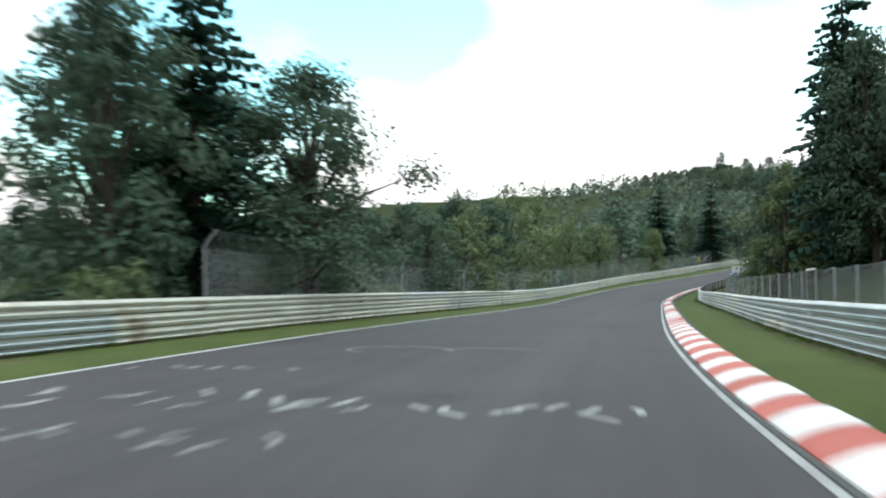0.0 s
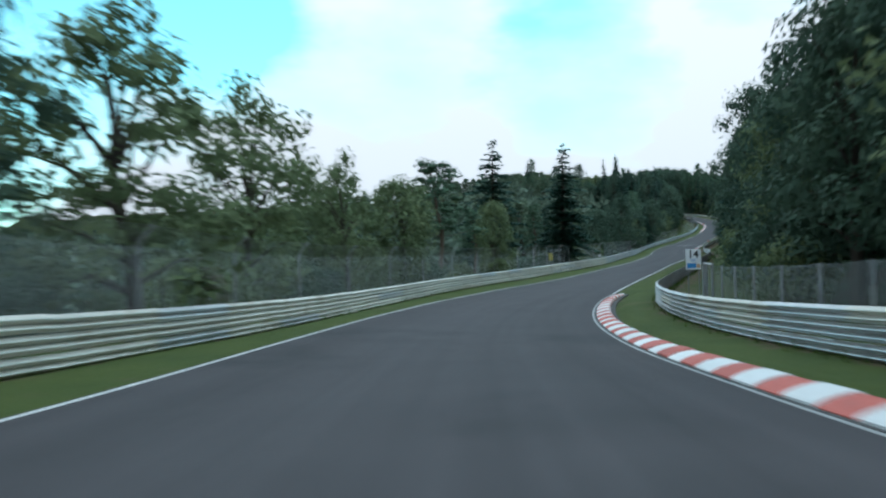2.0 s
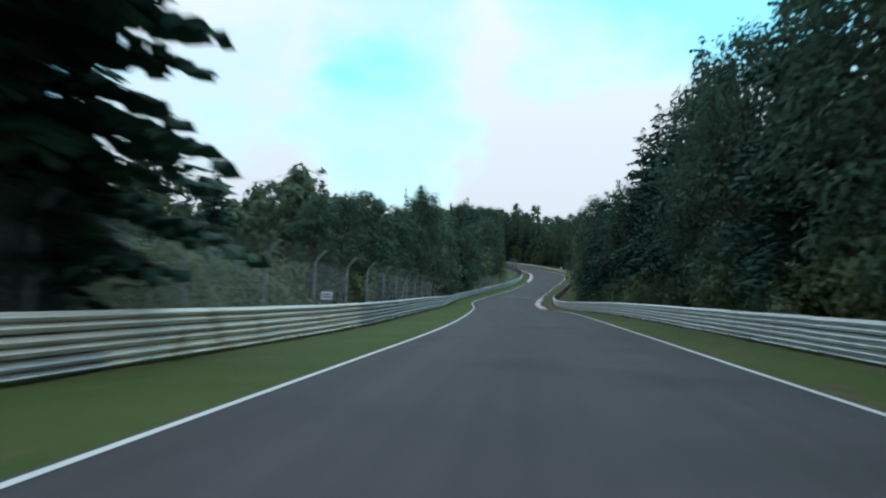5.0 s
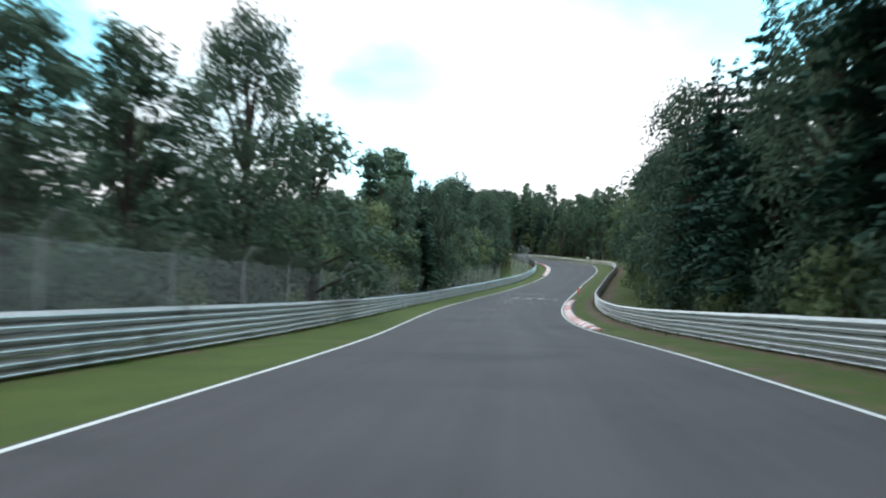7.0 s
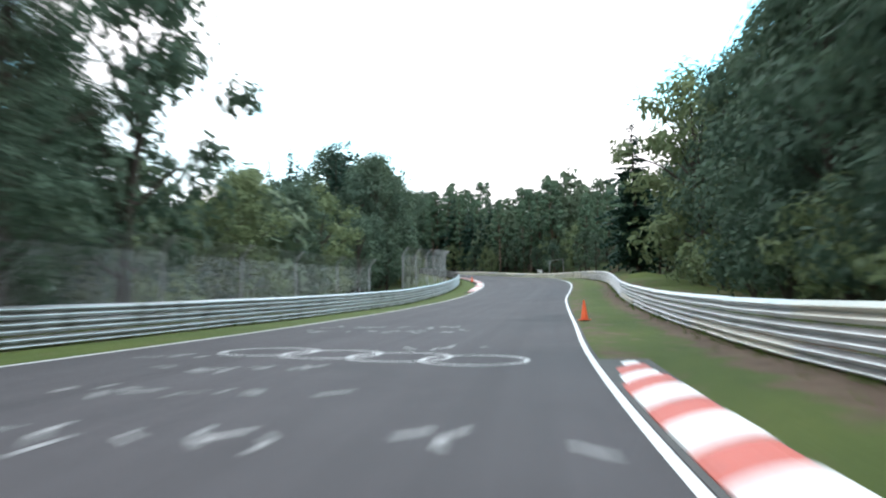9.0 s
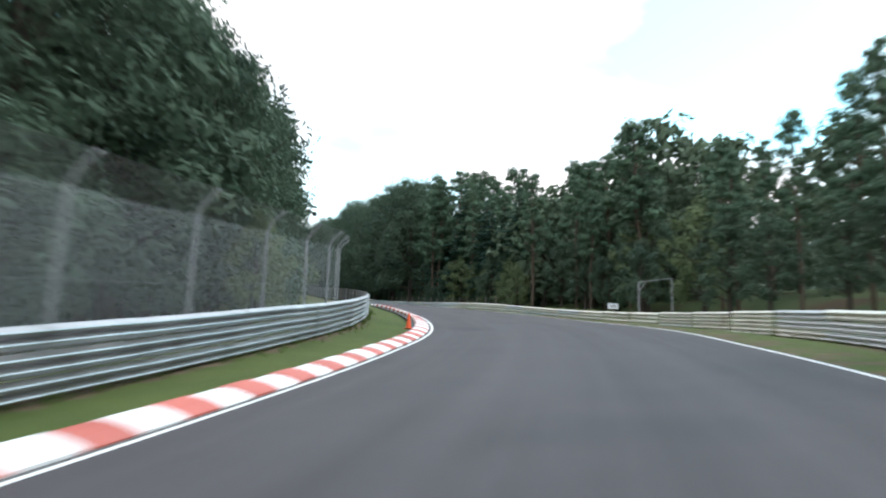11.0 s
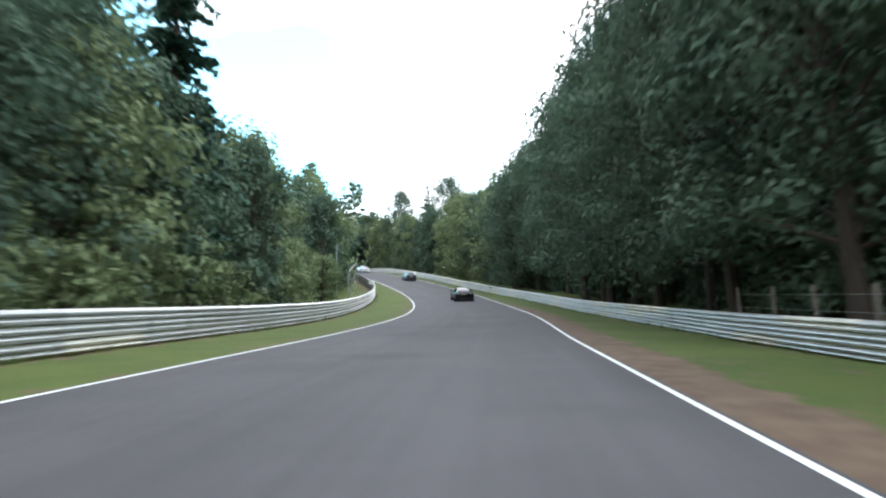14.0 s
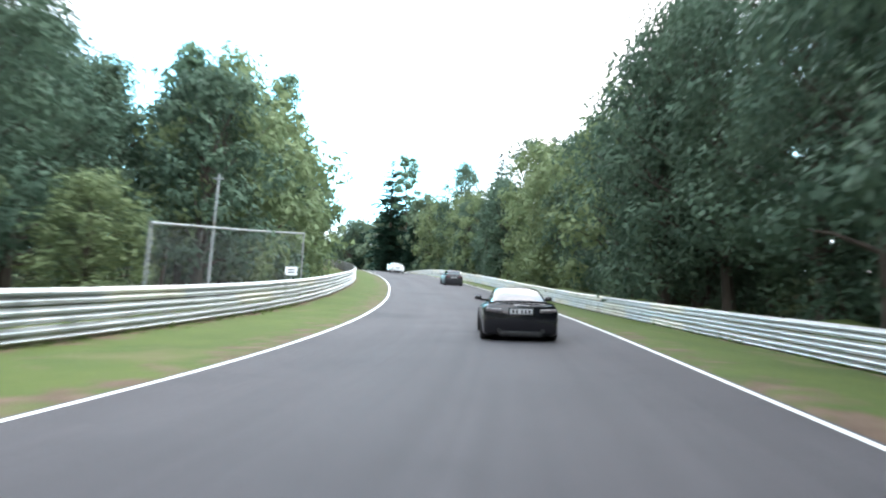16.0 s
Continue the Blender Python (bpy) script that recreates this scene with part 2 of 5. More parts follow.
NETTING = mesh_wire("chain_link", 0.05, 0.092)

# ---- the road's line: plan, height, crossfall, width, and the rails' distance from its middle ----
PLAN_X = [-7.65, -6.7, -5.64, -4.33, -2.76, -0.98, 1.3, 3.93, 6.63, 9.32, 12, 14.87, 18.4, 22.8, 28.11, 33.83, 39.69, 45.49, 51.13, 56.81, 62.51, 68.12, 73.63, 79.07, 84.44, 89.75, 94.9, 99.89, 105.04, 110.56, 116.54, 122.88, 129.51, 136.12, 142.74, 149.47, 156.03, 162.37, 168.33, 173.77, 177.98, 181.15, 183.61, 185.87, 188.1, 190.26, 192.36, 194.44, 196.53, 198.67, 200.65, 202.26, 203.46, 204.22, 204.57, 204.56, 204.23, 203.74, 202.98, 201.81, 200.27, 198.37, 196, 193.1, 189.8, 186.09, 181.94, 177.37, 172.44, 167.16, 161.51]
PLAN_Y = [-40.16, -30.19, -20.25, -10.33, -0.45, 9.39, 19.07, 28.72, 38.35, 47.99, 57.62, 67.2, 76.55, 85.5, 93.95, 102.17, 110.28, 118.36, 126.58, 134.82, 143.04, 151.32, 159.66, 168.05, 176.49, 184.95, 193.53, 202.19, 210.74, 219.09, 227.11, 234.85, 242.38, 249.88, 257.39, 264.67, 272.01, 279.69, 287.71, 296.08, 305.14, 314.63, 324.33, 334.08, 343.83, 353.59, 363.36, 373.14, 382.92, 392.69, 402.52, 412.4, 422.36, 432.37, 442.37, 452.38, 462.39, 472.39, 482.33, 492.26, 502.14, 511.96, 521.69, 531.27, 540.71, 550, 559.1, 567.99, 576.69, 585.18, 593.43]
ALT = [0.17, -0.35, -0.81, -1.16, -1.45, -1.73, -1.99, -2.27, -2.56, -2.83, -3.09, -3.2, -3.13, -2.89, -2.56, -2.16, -1.72, -1.24, -0.76, -0.31, 0.13, 0.58, 1.06, 1.53, 1.98, 2.39, 2.79, 3.25, 3.84, 4.58, 5.43, 6.37, 7.41, 8.52, 9.71, 10.99, 12.33, 13.69, 15.05, 16.42, 17.79, 19.19, 20.59, 21.95, 23.27, 24.53, 25.75, 26.96, 28.18, 29.46, 30.81, 32.23, 33.8, 35.51, 37.3, 39.16, 41.06, 43, 45, 47.06, 49.07, 51.11, 52.99, 54.48, 55.67, 56.59, 57.28, 57.67, 57.81, 57.73, 57.56]
FALL = [-0.0006, -0.0002, 0.0005, 0.0016, 0.0031, 0.0047, 0.0057, 0.0053, 0.0032, 0.0028, 0.0072, 0.0137, 0.0155, 0.0133, 0.0151, 0.003, -0.0071, -0.0091, -0.0106, -0.0101, -0.009, -0.0074, -0.0059, -0.0049, -0.0024, 0.0037, 0.0153, 0.0286, 0.0361, 0.035, 0.0304, 0.0263, 0.019, 0.0057, -0.0121, -0.0302, -0.0406, -0.0434, -0.0433, -0.0415, -0.0288, -0.0188, -0.009, 0.003, 0.0188, 0.0329, 0.038, 0.0353, 0.0298, 0.0232, 0.0157, 0.0096, 0.0051, 0.0038, 0.0053, 0.0066, 0.0068, 0.0061, 0.005, 0.004, 0.0031, 0.002, 0.001, 0.0003, -0, -0.0001, -0.0001, -0.0001, -0.0001, -0, 0]
WIDTH = [8.48, 8.62, 8.78, 8.91, 8.99, 8.98, 8.84, 8.64, 8.48, 8.4, 8.4, 8.4, 8.45, 8.43, 8.22, 7.83, 7.38, 7.05, 6.88, 6.87, 6.99, 7.18, 7.42, 7.69, 7.98, 8.25, 8.45, 8.59, 8.75, 8.85, 8.83, 8.68, 8.38, 8.02, 7.83, 7.87, 8.05, 8.25, 8.36, 8.41, 8.39, 8.38, 8.27, 8.11, 8.04, 8.04, 8.05, 8.02, 7.96, 7.93, 7.85, 7.65, 7.5, 7.53, 7.67, 7.83, 7.97, 8.07, 8.14, 8.16, 8.17, 8.17, 8.17, 8.18, 8.19, 8.19, 8.19, 8.2, 8.2, 8.2, 8.21]
RAIL_L = [8.04, 8.03, 8.01, 7.98, 7.95, 7.92, 7.88, 7.84, 7.7, 7.4, 6.98, 6.58, 6.43, 6.63, 7.02, 7.37, 7.52, 7.52, 7.48, 7.46, 7.45, 7.47, 7.51, 7.53, 7.51, 7.42, 7.32, 7.21, 7.19, 7.3, 7.5, 7.65, 7.62, 7.4, 7.12, 6.87, 6.73, 6.76, 6.9, 7.02, 7.06, 7.01, 7.02, 7.06, 7.14, 7.26, 7.46, 7.72, 7.92, 8.03, 8.08, 8.04, 7.87, 7.52, 7.17, 7.01, 6.97, 6.97, 7.03, 7.17, 7.36, 7.54, 7.7, 7.83, 7.92, 7.99, 8.02, 8.05, 8.06, 8.06, 8.06]
RAIL_R = [8.12, 8.09, 8.04, 7.99, 7.91, 7.81, 7.7, 7.6, 7.52, 7.38, 7.18, 7.07, 7.04, 7.01, 7, 6.94, 6.82, 6.74, 6.74, 6.78, 6.87, 6.98, 7.03, 7.01, 6.93, 6.85, 6.86, 6.97, 7.07, 7.14, 7.14, 7.08, 6.98, 6.96, 6.96, 7, 7.13, 7.35, 7.59, 7.83, 8.09, 8.46, 8.82, 9.04, 9.16, 9.26, 9.29, 9.2, 8.98, 8.66, 8.31, 8.04, 7.89, 7.77, 7.63, 7.51, 7.43, 7.38, 7.38, 7.42, 7.49, 7.58, 7.68, 7.78, 7.86, 7.92, 7.97, 8, 8.03, 8.05, 8.06]
SINK_L = [0.01, -0.02, -0.04, -0.07, -0.1, -0.12, -0.12, -0.09, -0.06, -0.05, -0.08, -0.13, -0.16, -0.12, -0.06, -0.01, -0.02, -0.08, -0.14, -0.19, -0.22, -0.21, -0.17, -0.11, -0.06, -0.03, -0.03, -0.05, -0.09, -0.13, -0.16, -0.16, -0.16, -0.16, -0.14, -0.09, -0.01, 0.1, 0.21, 0.28, 0.26, 0.2, 0.12, 0.03, -0.03, -0.07, -0.07, -0.04, -0.03, -0.04, -0.04, -0.01, 0.02, 0.01, 0.01, 0.04, 0.06, 0.07, 0.06, 0.05, 0.04, 0.03, 0.01, 0.01, 0, -0, -0, -0, -0, -0, -0]
SINK_R = [0.02, 0.01, -0.01, -0.02, -0.04, -0.06, -0.08, -0.08, -0.04, 0, 0.05, 0.1, 0.13, 0.11, 0.05, -0.04, -0.12, -0.16, -0.16, -0.14, -0.12, -0.1, -0.09, -0.09, -0.08, -0.05, 0.03, 0.12, 0.18, 0.2, 0.17, 0.08, 0.01, -0.05, -0.1, -0.14, -0.17, -0.2, -0.25, -0.3, -0.33, -0.32, -0.24, -0.14, -0.08, -0.06, -0.07, -0.1, -0.15, -0.2, -0.24, -0.25, -0.24, -0.25, -0.26, -0.28, -0.28, -0.27, -0.25, -0.22, -0.18, -0.13, -0.09, -0.05, -0.03, -0.01, 0, 0.01, 0.01, 0.01, 0.01]
TOP_L = [1.09, 1.09, 1.09, 1.09, 1.09, 1.09, 1.09, 1.09, 1.09, 1.09, 1.07, 1.04, 1, 0.97, 0.95, 0.96, 0.99, 1.02, 1.04, 1.05, 1.06, 1.06, 1.06, 1.07, 1.08, 1.09, 1.08, 1.07, 1.05, 1.02, 0.99, 0.98, 0.99, 1, 1.02, 1.02, 1.02, 1.01, 1, 0.99, 0.97, 0.97, 0.98, 1, 1.03, 1.05, 1.06, 1.06, 1.06, 1.06, 1.05, 1.04, 1.04, 1.05, 1.06, 1.07, 1.08, 1.09, 1.09, 1.09, 1.09, 1.09, 1.09, 1.09, 1.09, 1.09, 1.09, 1.09, 1.09, 1.09, 1.09]
TOP_R = [1, 1, 1, 1, 1, 1, 0.99, 0.98, 0.97, 0.96, 0.93, 0.9, 0.88, 0.87, 0.89, 0.91, 0.92, 0.92, 0.93, 0.94, 0.96, 0.98, 0.99, 0.99, 0.99, 0.98, 0.97, 0.94, 0.89, 0.87, 0.86, 0.88, 0.9, 0.93, 0.95, 0.97, 0.98, 0.99, 0.96, 0.91, 0.84, 0.77, 0.74, 0.78, 0.82, 0.84, 0.85, 0.86, 0.86, 0.87, 0.88, 0.89, 0.9, 0.9, 0.9, 0.91, 0.92, 0.93, 0.95, 0.96, 0.97, 0.98, 0.99, 1, 1, 1, 1, 1, 1, 1, 1]


def spline(values, per=24):
    v = np.array(values, float).reshape(len(values), -1)
    v = np.vstack([2 * v[0] - v[1], v, 2 * v[-1] - v[-2]])
    out = []
    u = np.linspace(0, 1, per, endpoint=False)[:, None]
    for a, b, c, d in zip(v[:-3], v[1:-2], v[2:-1], v[3:]):
        out.append(0.5 * (2 * b + (c - a) * u + (2 * a - 5 * b + 4 * c - d) * u**2 + (3 * b - a - 3 * c + d) * u**3))
    return np.vstack(out + [v[-2:-1]])


KNOT = 10.0  # metres along the road between the values above, the first at u = -40
_raw = np.hstack([spline(v, 10) for v in (PLAN_X, PLAN_Y, ALT, FALL, WIDTH, RAIL_L, RAIL_R, SINK_L, SINK_R, TOP_L, TOP_R)])
U = -40.0 + np.arange(len(_raw)) * KNOT / 10
TRACK = _raw
_tan = np.gradient(TRACK[:, :2], axis=0)
_tan /= np.linalg.norm(_tan, axis=1)[:, None]
_left = np.stack([-_tan[:, 1], _tan[:, 0]], 1)


def sample(u):
    """Middle x, y, z, fall, width, left rail, right rail, left normal x, y at u metres along the road."""
    cols = [np.interp(u, U, TRACK[:, c]) for c in range(7)]
    return cols + [np.interp(u, U, _left[:, 0]), np.interp(u, U, _left[:, 1])]


def spot(u, off, up=0.0):
    """A place u metres along, off metres to the left of the middle, up metres over the surface."""
    x, y, z, fall, w, rl, rr, nx, ny = sample(u)
    return Vector((x + nx * off, y + ny * off, z + fall * off + up))


def heading(u):
    _, _, _, _, _, _, _, nx, ny = sample(u)
    return math.degrees(math.atan2(-ny, -nx))  # turn about z that takes +y onto the road's way


def locate(x, y):
    """Along and off for a place in the plan."""
    d = (TRACK[:, 0] - x) ** 2 + (TRACK[:, 1] - y) ** 2
    i = int(d.argmin())
    return U[i], (x - TRACK[i, 0]) * _left[i, 0] + (y - TRACK[i, 1]) * _left[i, 1]


def land(x, y):
    """Height of the ground away from the road."""
    x, y = np.atleast_1d(np.asarray(x, float)), np.atleast_1d(np.asarray(y, float))
    z = np.empty(len(x))
    for a in range(0, len(x), 4000):
        dx, dy = x[a:a + 4000, None] - TRACK[None, ::3, 0], y[a:a + 4000, None] - TRACK[None, ::3, 1]
        i = (dx * dx + dy * dy).argmin(1) * 3
        off = (x[a:a + 4000] - TRACK[i, 0]) * _left[i, 0] + (y[a:a + 4000] - TRACK[i, 1]) * _left[i, 1]
        far = np.hypot(x[a:a + 4000] - TRACK[i, 0], y[a:a + 4000] - TRACK[i, 1])
        side = np.sign(off)
        out = np.maximum(far - 10.5, 0)
        u = U[i]
        drop = np.interp(u, [-40, 150, 230, 330], [-0.16, -0.16, -0.08, -0.06])   # left of the road
        rise = np.interp(u, [-40, 20, 60, 300, 420], [0.12, 0.2, 0.38, 0.3, 0.14])  # right of it
        slope = np.where(off > 0, drop, rise)
        near = TRACK[i, 2] + TRACK[i, 3] * off.clip(-9, 9) + slope * 45 * (1 - np.exp(-out / 45))
        hill = np.interp(far, [60, 160, 420, 700, 1100, 2600], [0, 2, 18, 30, 36, 36])
        across = np.hypot(x[a:a + 4000] - 60, y[a:a + 4000] - 60)
        valley = -10 + ((across - 120) * 0.064).clip(0, 44)   # the open valley on the left and its far slope
        k = ((far - 40) / 130).clip(0, 1)
        k = k * k * (3 - 2 * k) * (off > 0)
        z[a:a + 4000] = (near + hill * (off <= 0)) * (1 - k) + valley * k
    return z


def wobble(x, y, size, amount):
    return amount * noise.noise(Vector((x / size, y / size, 3.7)))


def ground_z(x, y):
    return float(land([x], [y])[0]) + wobble(x, y, 14, 0.35)


# ---- building blocks ----
def part(name, bm, mat, parent=None, label="", smooth=False):
    me = bpy.data.meshes.new(name)
    bm.to_mesh(me)
    bm.free()
    if smooth:
        me.shade_smooth()
    for m in (mat if isinstance(mat, (list, tuple)) else [mat]):
        me.materials.append(m)
    ob = new(name, me)
    if parent:
        ob.parent = parent
    if label:
        ob["label"] = label
    return ob


def from_lists(name, verts, faces, mat, parent=None, smooth=False):
    me = bpy.data.meshes.new(name)
    me.from_pydata([tuple(v) for v in verts], [], faces)
    me.update()
    if smooth:
        me.shade_smooth()
    for m in (mat if isinstance(mat, (list, tuple)) else [mat]):
        me.materials.append(m)
    ob = new(name, me)
    if parent:
        ob.parent = parent
    return ob


def share(name, mesh, m, parent=None):
    ob = new(name, mesh)
    ob.parent = parent
    ob.matrix_basis = m
    return ob


def box(bm, cx, cy, cz, sx, sy, sz, bevel=0.0, rot=None):
    m = Matrix.Translation((cx, cy, cz)) @ (rot or Matrix()) @ Matrix.Diagonal((sx, sy, sz, 1))
    made = bmesh.ops.create_cube(bm, size=1.0, matrix=m)["verts"]
    if bevel:
        edges = list({e for v in made for e in v.link_edges})
        bmesh.ops.bevel(bm, geom=edges, offset=bevel, segments=1, affect="EDGES")


def tube(bm, points, radii, sides=6, cap=True):
    rings = []
    for i, (p, r) in enumerate(zip(points, radii)):
        a, b = Vector(points[max(i - 1, 0)]), Vector(points[min(i + 1, len(points) - 1)])
        d = (b - a).normalized()
        side = d.cross(Vector((0, 0, 1)) if abs(d.z) < 0.95 else Vector((1, 0, 0))).normalized()
        up = side.cross(d)
        rings.append([bm.verts.new(Vector(p) + r * (math.cos(t) * side + math.sin(t) * up)) for t in (2 * math.pi * s / sides for s in range(sides))])
    for q, w in zip(rings, rings[1:]):
        for s in range(sides):
            bm.faces.new((q[s], q[(s + 1) % sides], w[(s + 1) % sides], w[s]))
    if cap:
        bm.faces.new(rings[0][::-1])
        bm.faces.new(rings[-1])


def empty(name, m, label="", category="", group="", kind=""):
    ob = new(name)
    ob.empty_display_size = 0.3
    ob.matrix_basis = m
    return tagged(ob, label, category, group, kind)


def strip(name, u0, u1, inner, outer, mat, up=0.0, step=1.0, cross=1, thick=0.0, parent=None):
    """A ribbon along the road between two offsets (numbers or functions of u), with an underside if thick."""
    us = np.arange(u0, u1 + 0.01, step)
    verts, faces = [], []
    for u in us:
        a = inner(u) if callable(inner) else inner
        b = outer(u) if callable(outer) else outer
        for c in range(cross + 1):
            verts.append(spot(u, a + (b - a) * c / cross, up))
        if thick:
            verts.append(spot(u, b, up - thick))
            verts.append(spot(u, a, up - thick))
    w = cross + 1 + (2 if thick else 0)
    for i in range(len(us) - 1):
        for c in range(w if thick else w - 1):
            d = (c + 1) % w
            faces.append((i * w + c, i * w + d, (i + 1) * w + d, (i + 1) * w + c))
    if thick:
        faces.append(tuple(range(w)))
        faces.append(tuple((len(us) - 1) * w + c for c in reversed(range(w))))
    ob = from_lists(name, verts, [f[::-1] for f in faces] if _flip(verts, faces) else faces, mat, parent)
    return ob


def _flip(verts, faces):
    a, b, c = (Vector(verts[i]) for i in faces[0][:3])
    return (b - a).cross(c - a).z < 0


def half(u):
    return sample(u)[4] / 2


def rail_l(u):
    return sample(u)[5]


def rail_r(u):
    return sample(u)[6]


def sunk(u, side):
    """How far the verge lies over or under the road's plane at the rail."""
    return float(np.interp(u, U, TRACK[:, 7 if side > 0 else 8]))


def rail_top(u, side):
    return float(np.interp(u, U, TRACK[:, 9 if side > 0 else 10]))


# ---- ground, verges, road ----
U0, U1 = -40.0, 660.0
KERBS = [(-14.64, 98.6, -1), (229.54, 269.3, -1), (321.64, 379.4, 1)]


def build_ground():
    def axis(lo, hi, core_lo, core_hi, fine, coarse):
        a = list(np.arange(core_lo, core_hi, fine))
        step, x = fine, core_hi
        while x < hi:
            a.append(x)
            step = min(step * 1.25, coarse)
            x += step
        a.append(hi)
        step, x = fine, core_lo
        while x > lo:
            step = min(step * 1.25, coarse)
            x -= step
            a.insert(0, x)
        return np.array(a)
    xs, ys = axis(-2400, 2600, -70, 290, 5, 90), axis(-1800, 3000, -50, 620, 5, 90)
    gx, gy = np.meshgrid(xs, ys)
    fx, fy = gx.ravel(), gy.ravel()
    z = land(fx, fy)
    verts = []
    for x, y, h in zip(fx, fy, z):
        u, off = locate(x, y)
        i = int(np.clip(u - U[0], 0, len(U) - 1))
        dist = math.hypot(x - TRACK[i, 0], y - TRACK[i, 1])
        h += wobble(x, y, 14, 0.35) + (wobble(x, y, 190, 8) if dist > 150 else 0)
        if dist < 16:
            h = min(h, TRACK[i, 2] - 0.45) - 0.6 * max(0, 1 - max(dist - 11, 0) / 5)
        verts.append((x, y, h))
    w = len(xs)
    faces = [(j * w + i, j * w + i + 1, (j + 1) * w + i + 1, (j + 1) * w + i) for j in range(len(ys) - 1) for i in range(w - 1)]
    ob = from_lists("ground", verts, faces, FOREST_FLOOR, smooth=True)
    tagged(ob, "dark green undergrowth and forest soil on rolling hills", "ground", kind="structure")


build_ground()


def worn(u, side, j):
    """How bare the verge is: by the line, in the middle, and at the rail's foot."""
    edge, foot = 0.3, 0.42
    if side < 0:
        edge = float(np.interp(u, [-20, 110, 130, 385, 400, 460, 485], [0.1, 0.2, 0.3, 0.4, 0.85, 0.7, 0.32]))
        foot = float(np.interp(u, [-20, 60, 110, 180, 240, 330, 360], [0.4, 0.5, 0.5, 0.55, 1.0, 0.8, 0.4]))
    else:
        edge = float(np.interp(u, [-20, 420, 470, 560], [0.15, 0.25, 0.37, 0.4]))
        foot = float(np.interp(u, [-20, 300, 340, 460], [0.4, 0.4, 0.55, 0.5]))
    return [edge, edge, edge * 0.95, edge * 0.7, edge * 0.35, max(0.15, foot * 0.55 - 0.2), max(0.2, foot * 0.95 - 0.3), foot, 0.3, 0.2, 0.2][j]


def build_verge(name, side, label):
    """Grass from the road's edge past the rail to the wood's edge, with an uneven crown and a sunk outer rim."""
    us = np.arange(U0, U1, 1.5)
    cols = [0.0, 0.2, 0.6, 1.05, 1.3]
    verts, faces = [], []
    for u in us:
        h, r = half(u), (rail_l(u) if side > 0 else rail_r(u))
        kerbed = any(a - 1 < u < b + 1 and s == side for a, b, s in KERBS)
        wide = [h + 0.05 + c for c in cols] + [h + 1.3 + (r - h - 1.3) * c for c in (0.35, 0.7, 1.0)] + [r + c for c in (1.6, 4.0, 7.0)]
        for j, off in enumerate(wide):
            p = spot(u, side * off)
            if j == 0:
                p.z -= 0.03
            elif j < 8:
                p.z += 0.015 + wobble(p.x, p.y, 1.3, 0.025) + wobble(p.x, p.y, 5, 0.04) + sunk(u, side) * max(0, j - 4) / 3
                if kerbed and j < 4:
                    p.z -= 0.1
                elif kerbed and j == 4:
                    p.z += 0.03
            else:
                g = float(land([p.x], [p.y])[0])
                p.z = max(p.z + sunk(u, side), g) + wobble(p.x, p.y, 2.5, 0.15) + 0.02
                if j == 10:
                    p.z -= 1.2
            verts.append(p)
    cols = wide
    w = len(cols)
    for i in range(len(us) - 1):
        for j in range(w - 1):
            f = (i * w + j, i * w + j + 1, (i + 1) * w + j + 1, (i + 1) * w + j)
            faces.append(f if side < 0 else f[::-1])
    ob = from_lists(name, verts, faces, GRASS, smooth=True)
    soil = ob.data.attributes.new("bare", "FLOAT", "POINT")
    soil.data.foreach_set("value", [worn(us[i // w], side, i % w) for i in range(len(verts))])
    tagged(ob, label, "grass verge", kind="structure")


build_verge("verge_left", 1, "mown grass verge with bare brown patches along the track")
build_verge("verge_right", -1, "mown grass verge with a strip of bare earth by the rail")



def streak_asphalt():
    """Long lighter and darker lanes worn along the track, and fine patches."""
    n, k = ASPHALT.node_tree.nodes, ASPHALT.node_tree.links
    bs = n["Principled BSDF"]
    base = bs.inputs["Base Color"].links[0].from_socket
    pos = n.new("ShaderNodeUVMap")
    for scale, lo, hi in (((0.012, 0.9, 1), 0.84, 1.16), ((0.05, 3.0, 1), 0.92, 1.08), ((0.35, 0.5, 1), 0.94, 1.05)):
        mp = n.new("ShaderNodeMapping")
        mp.inputs["Scale"].default_value = scale
        k.new(pos.outputs["UV"], mp.inputs["Vector"])
        t = n.new("ShaderNodeTexNoise")
        t.inputs["Scale"].default_value, t.inputs["Detail"].default_value = 1.0, 3.0
        k.new(mp.outputs["Vector"], t.inputs["Vector"])
        r = n.new("ShaderNodeMapRange")
        for sock, v in (("From Min", 0.3), ("From Max", 0.7), ("To Min", lo), ("To Max", hi)):
            r.inputs[sock].default_value = v
        k.new(t.outputs["Fac"], r.inputs["Value"])
        h = n.new("ShaderNodeHueSaturation")
        k.new(r.outputs["Result"], h.inputs["Value"])
        k.new(base, h.inputs["Color"])
        base = h.outputs["Color"]
    k.new(base, bs.inputs["Base Color"])


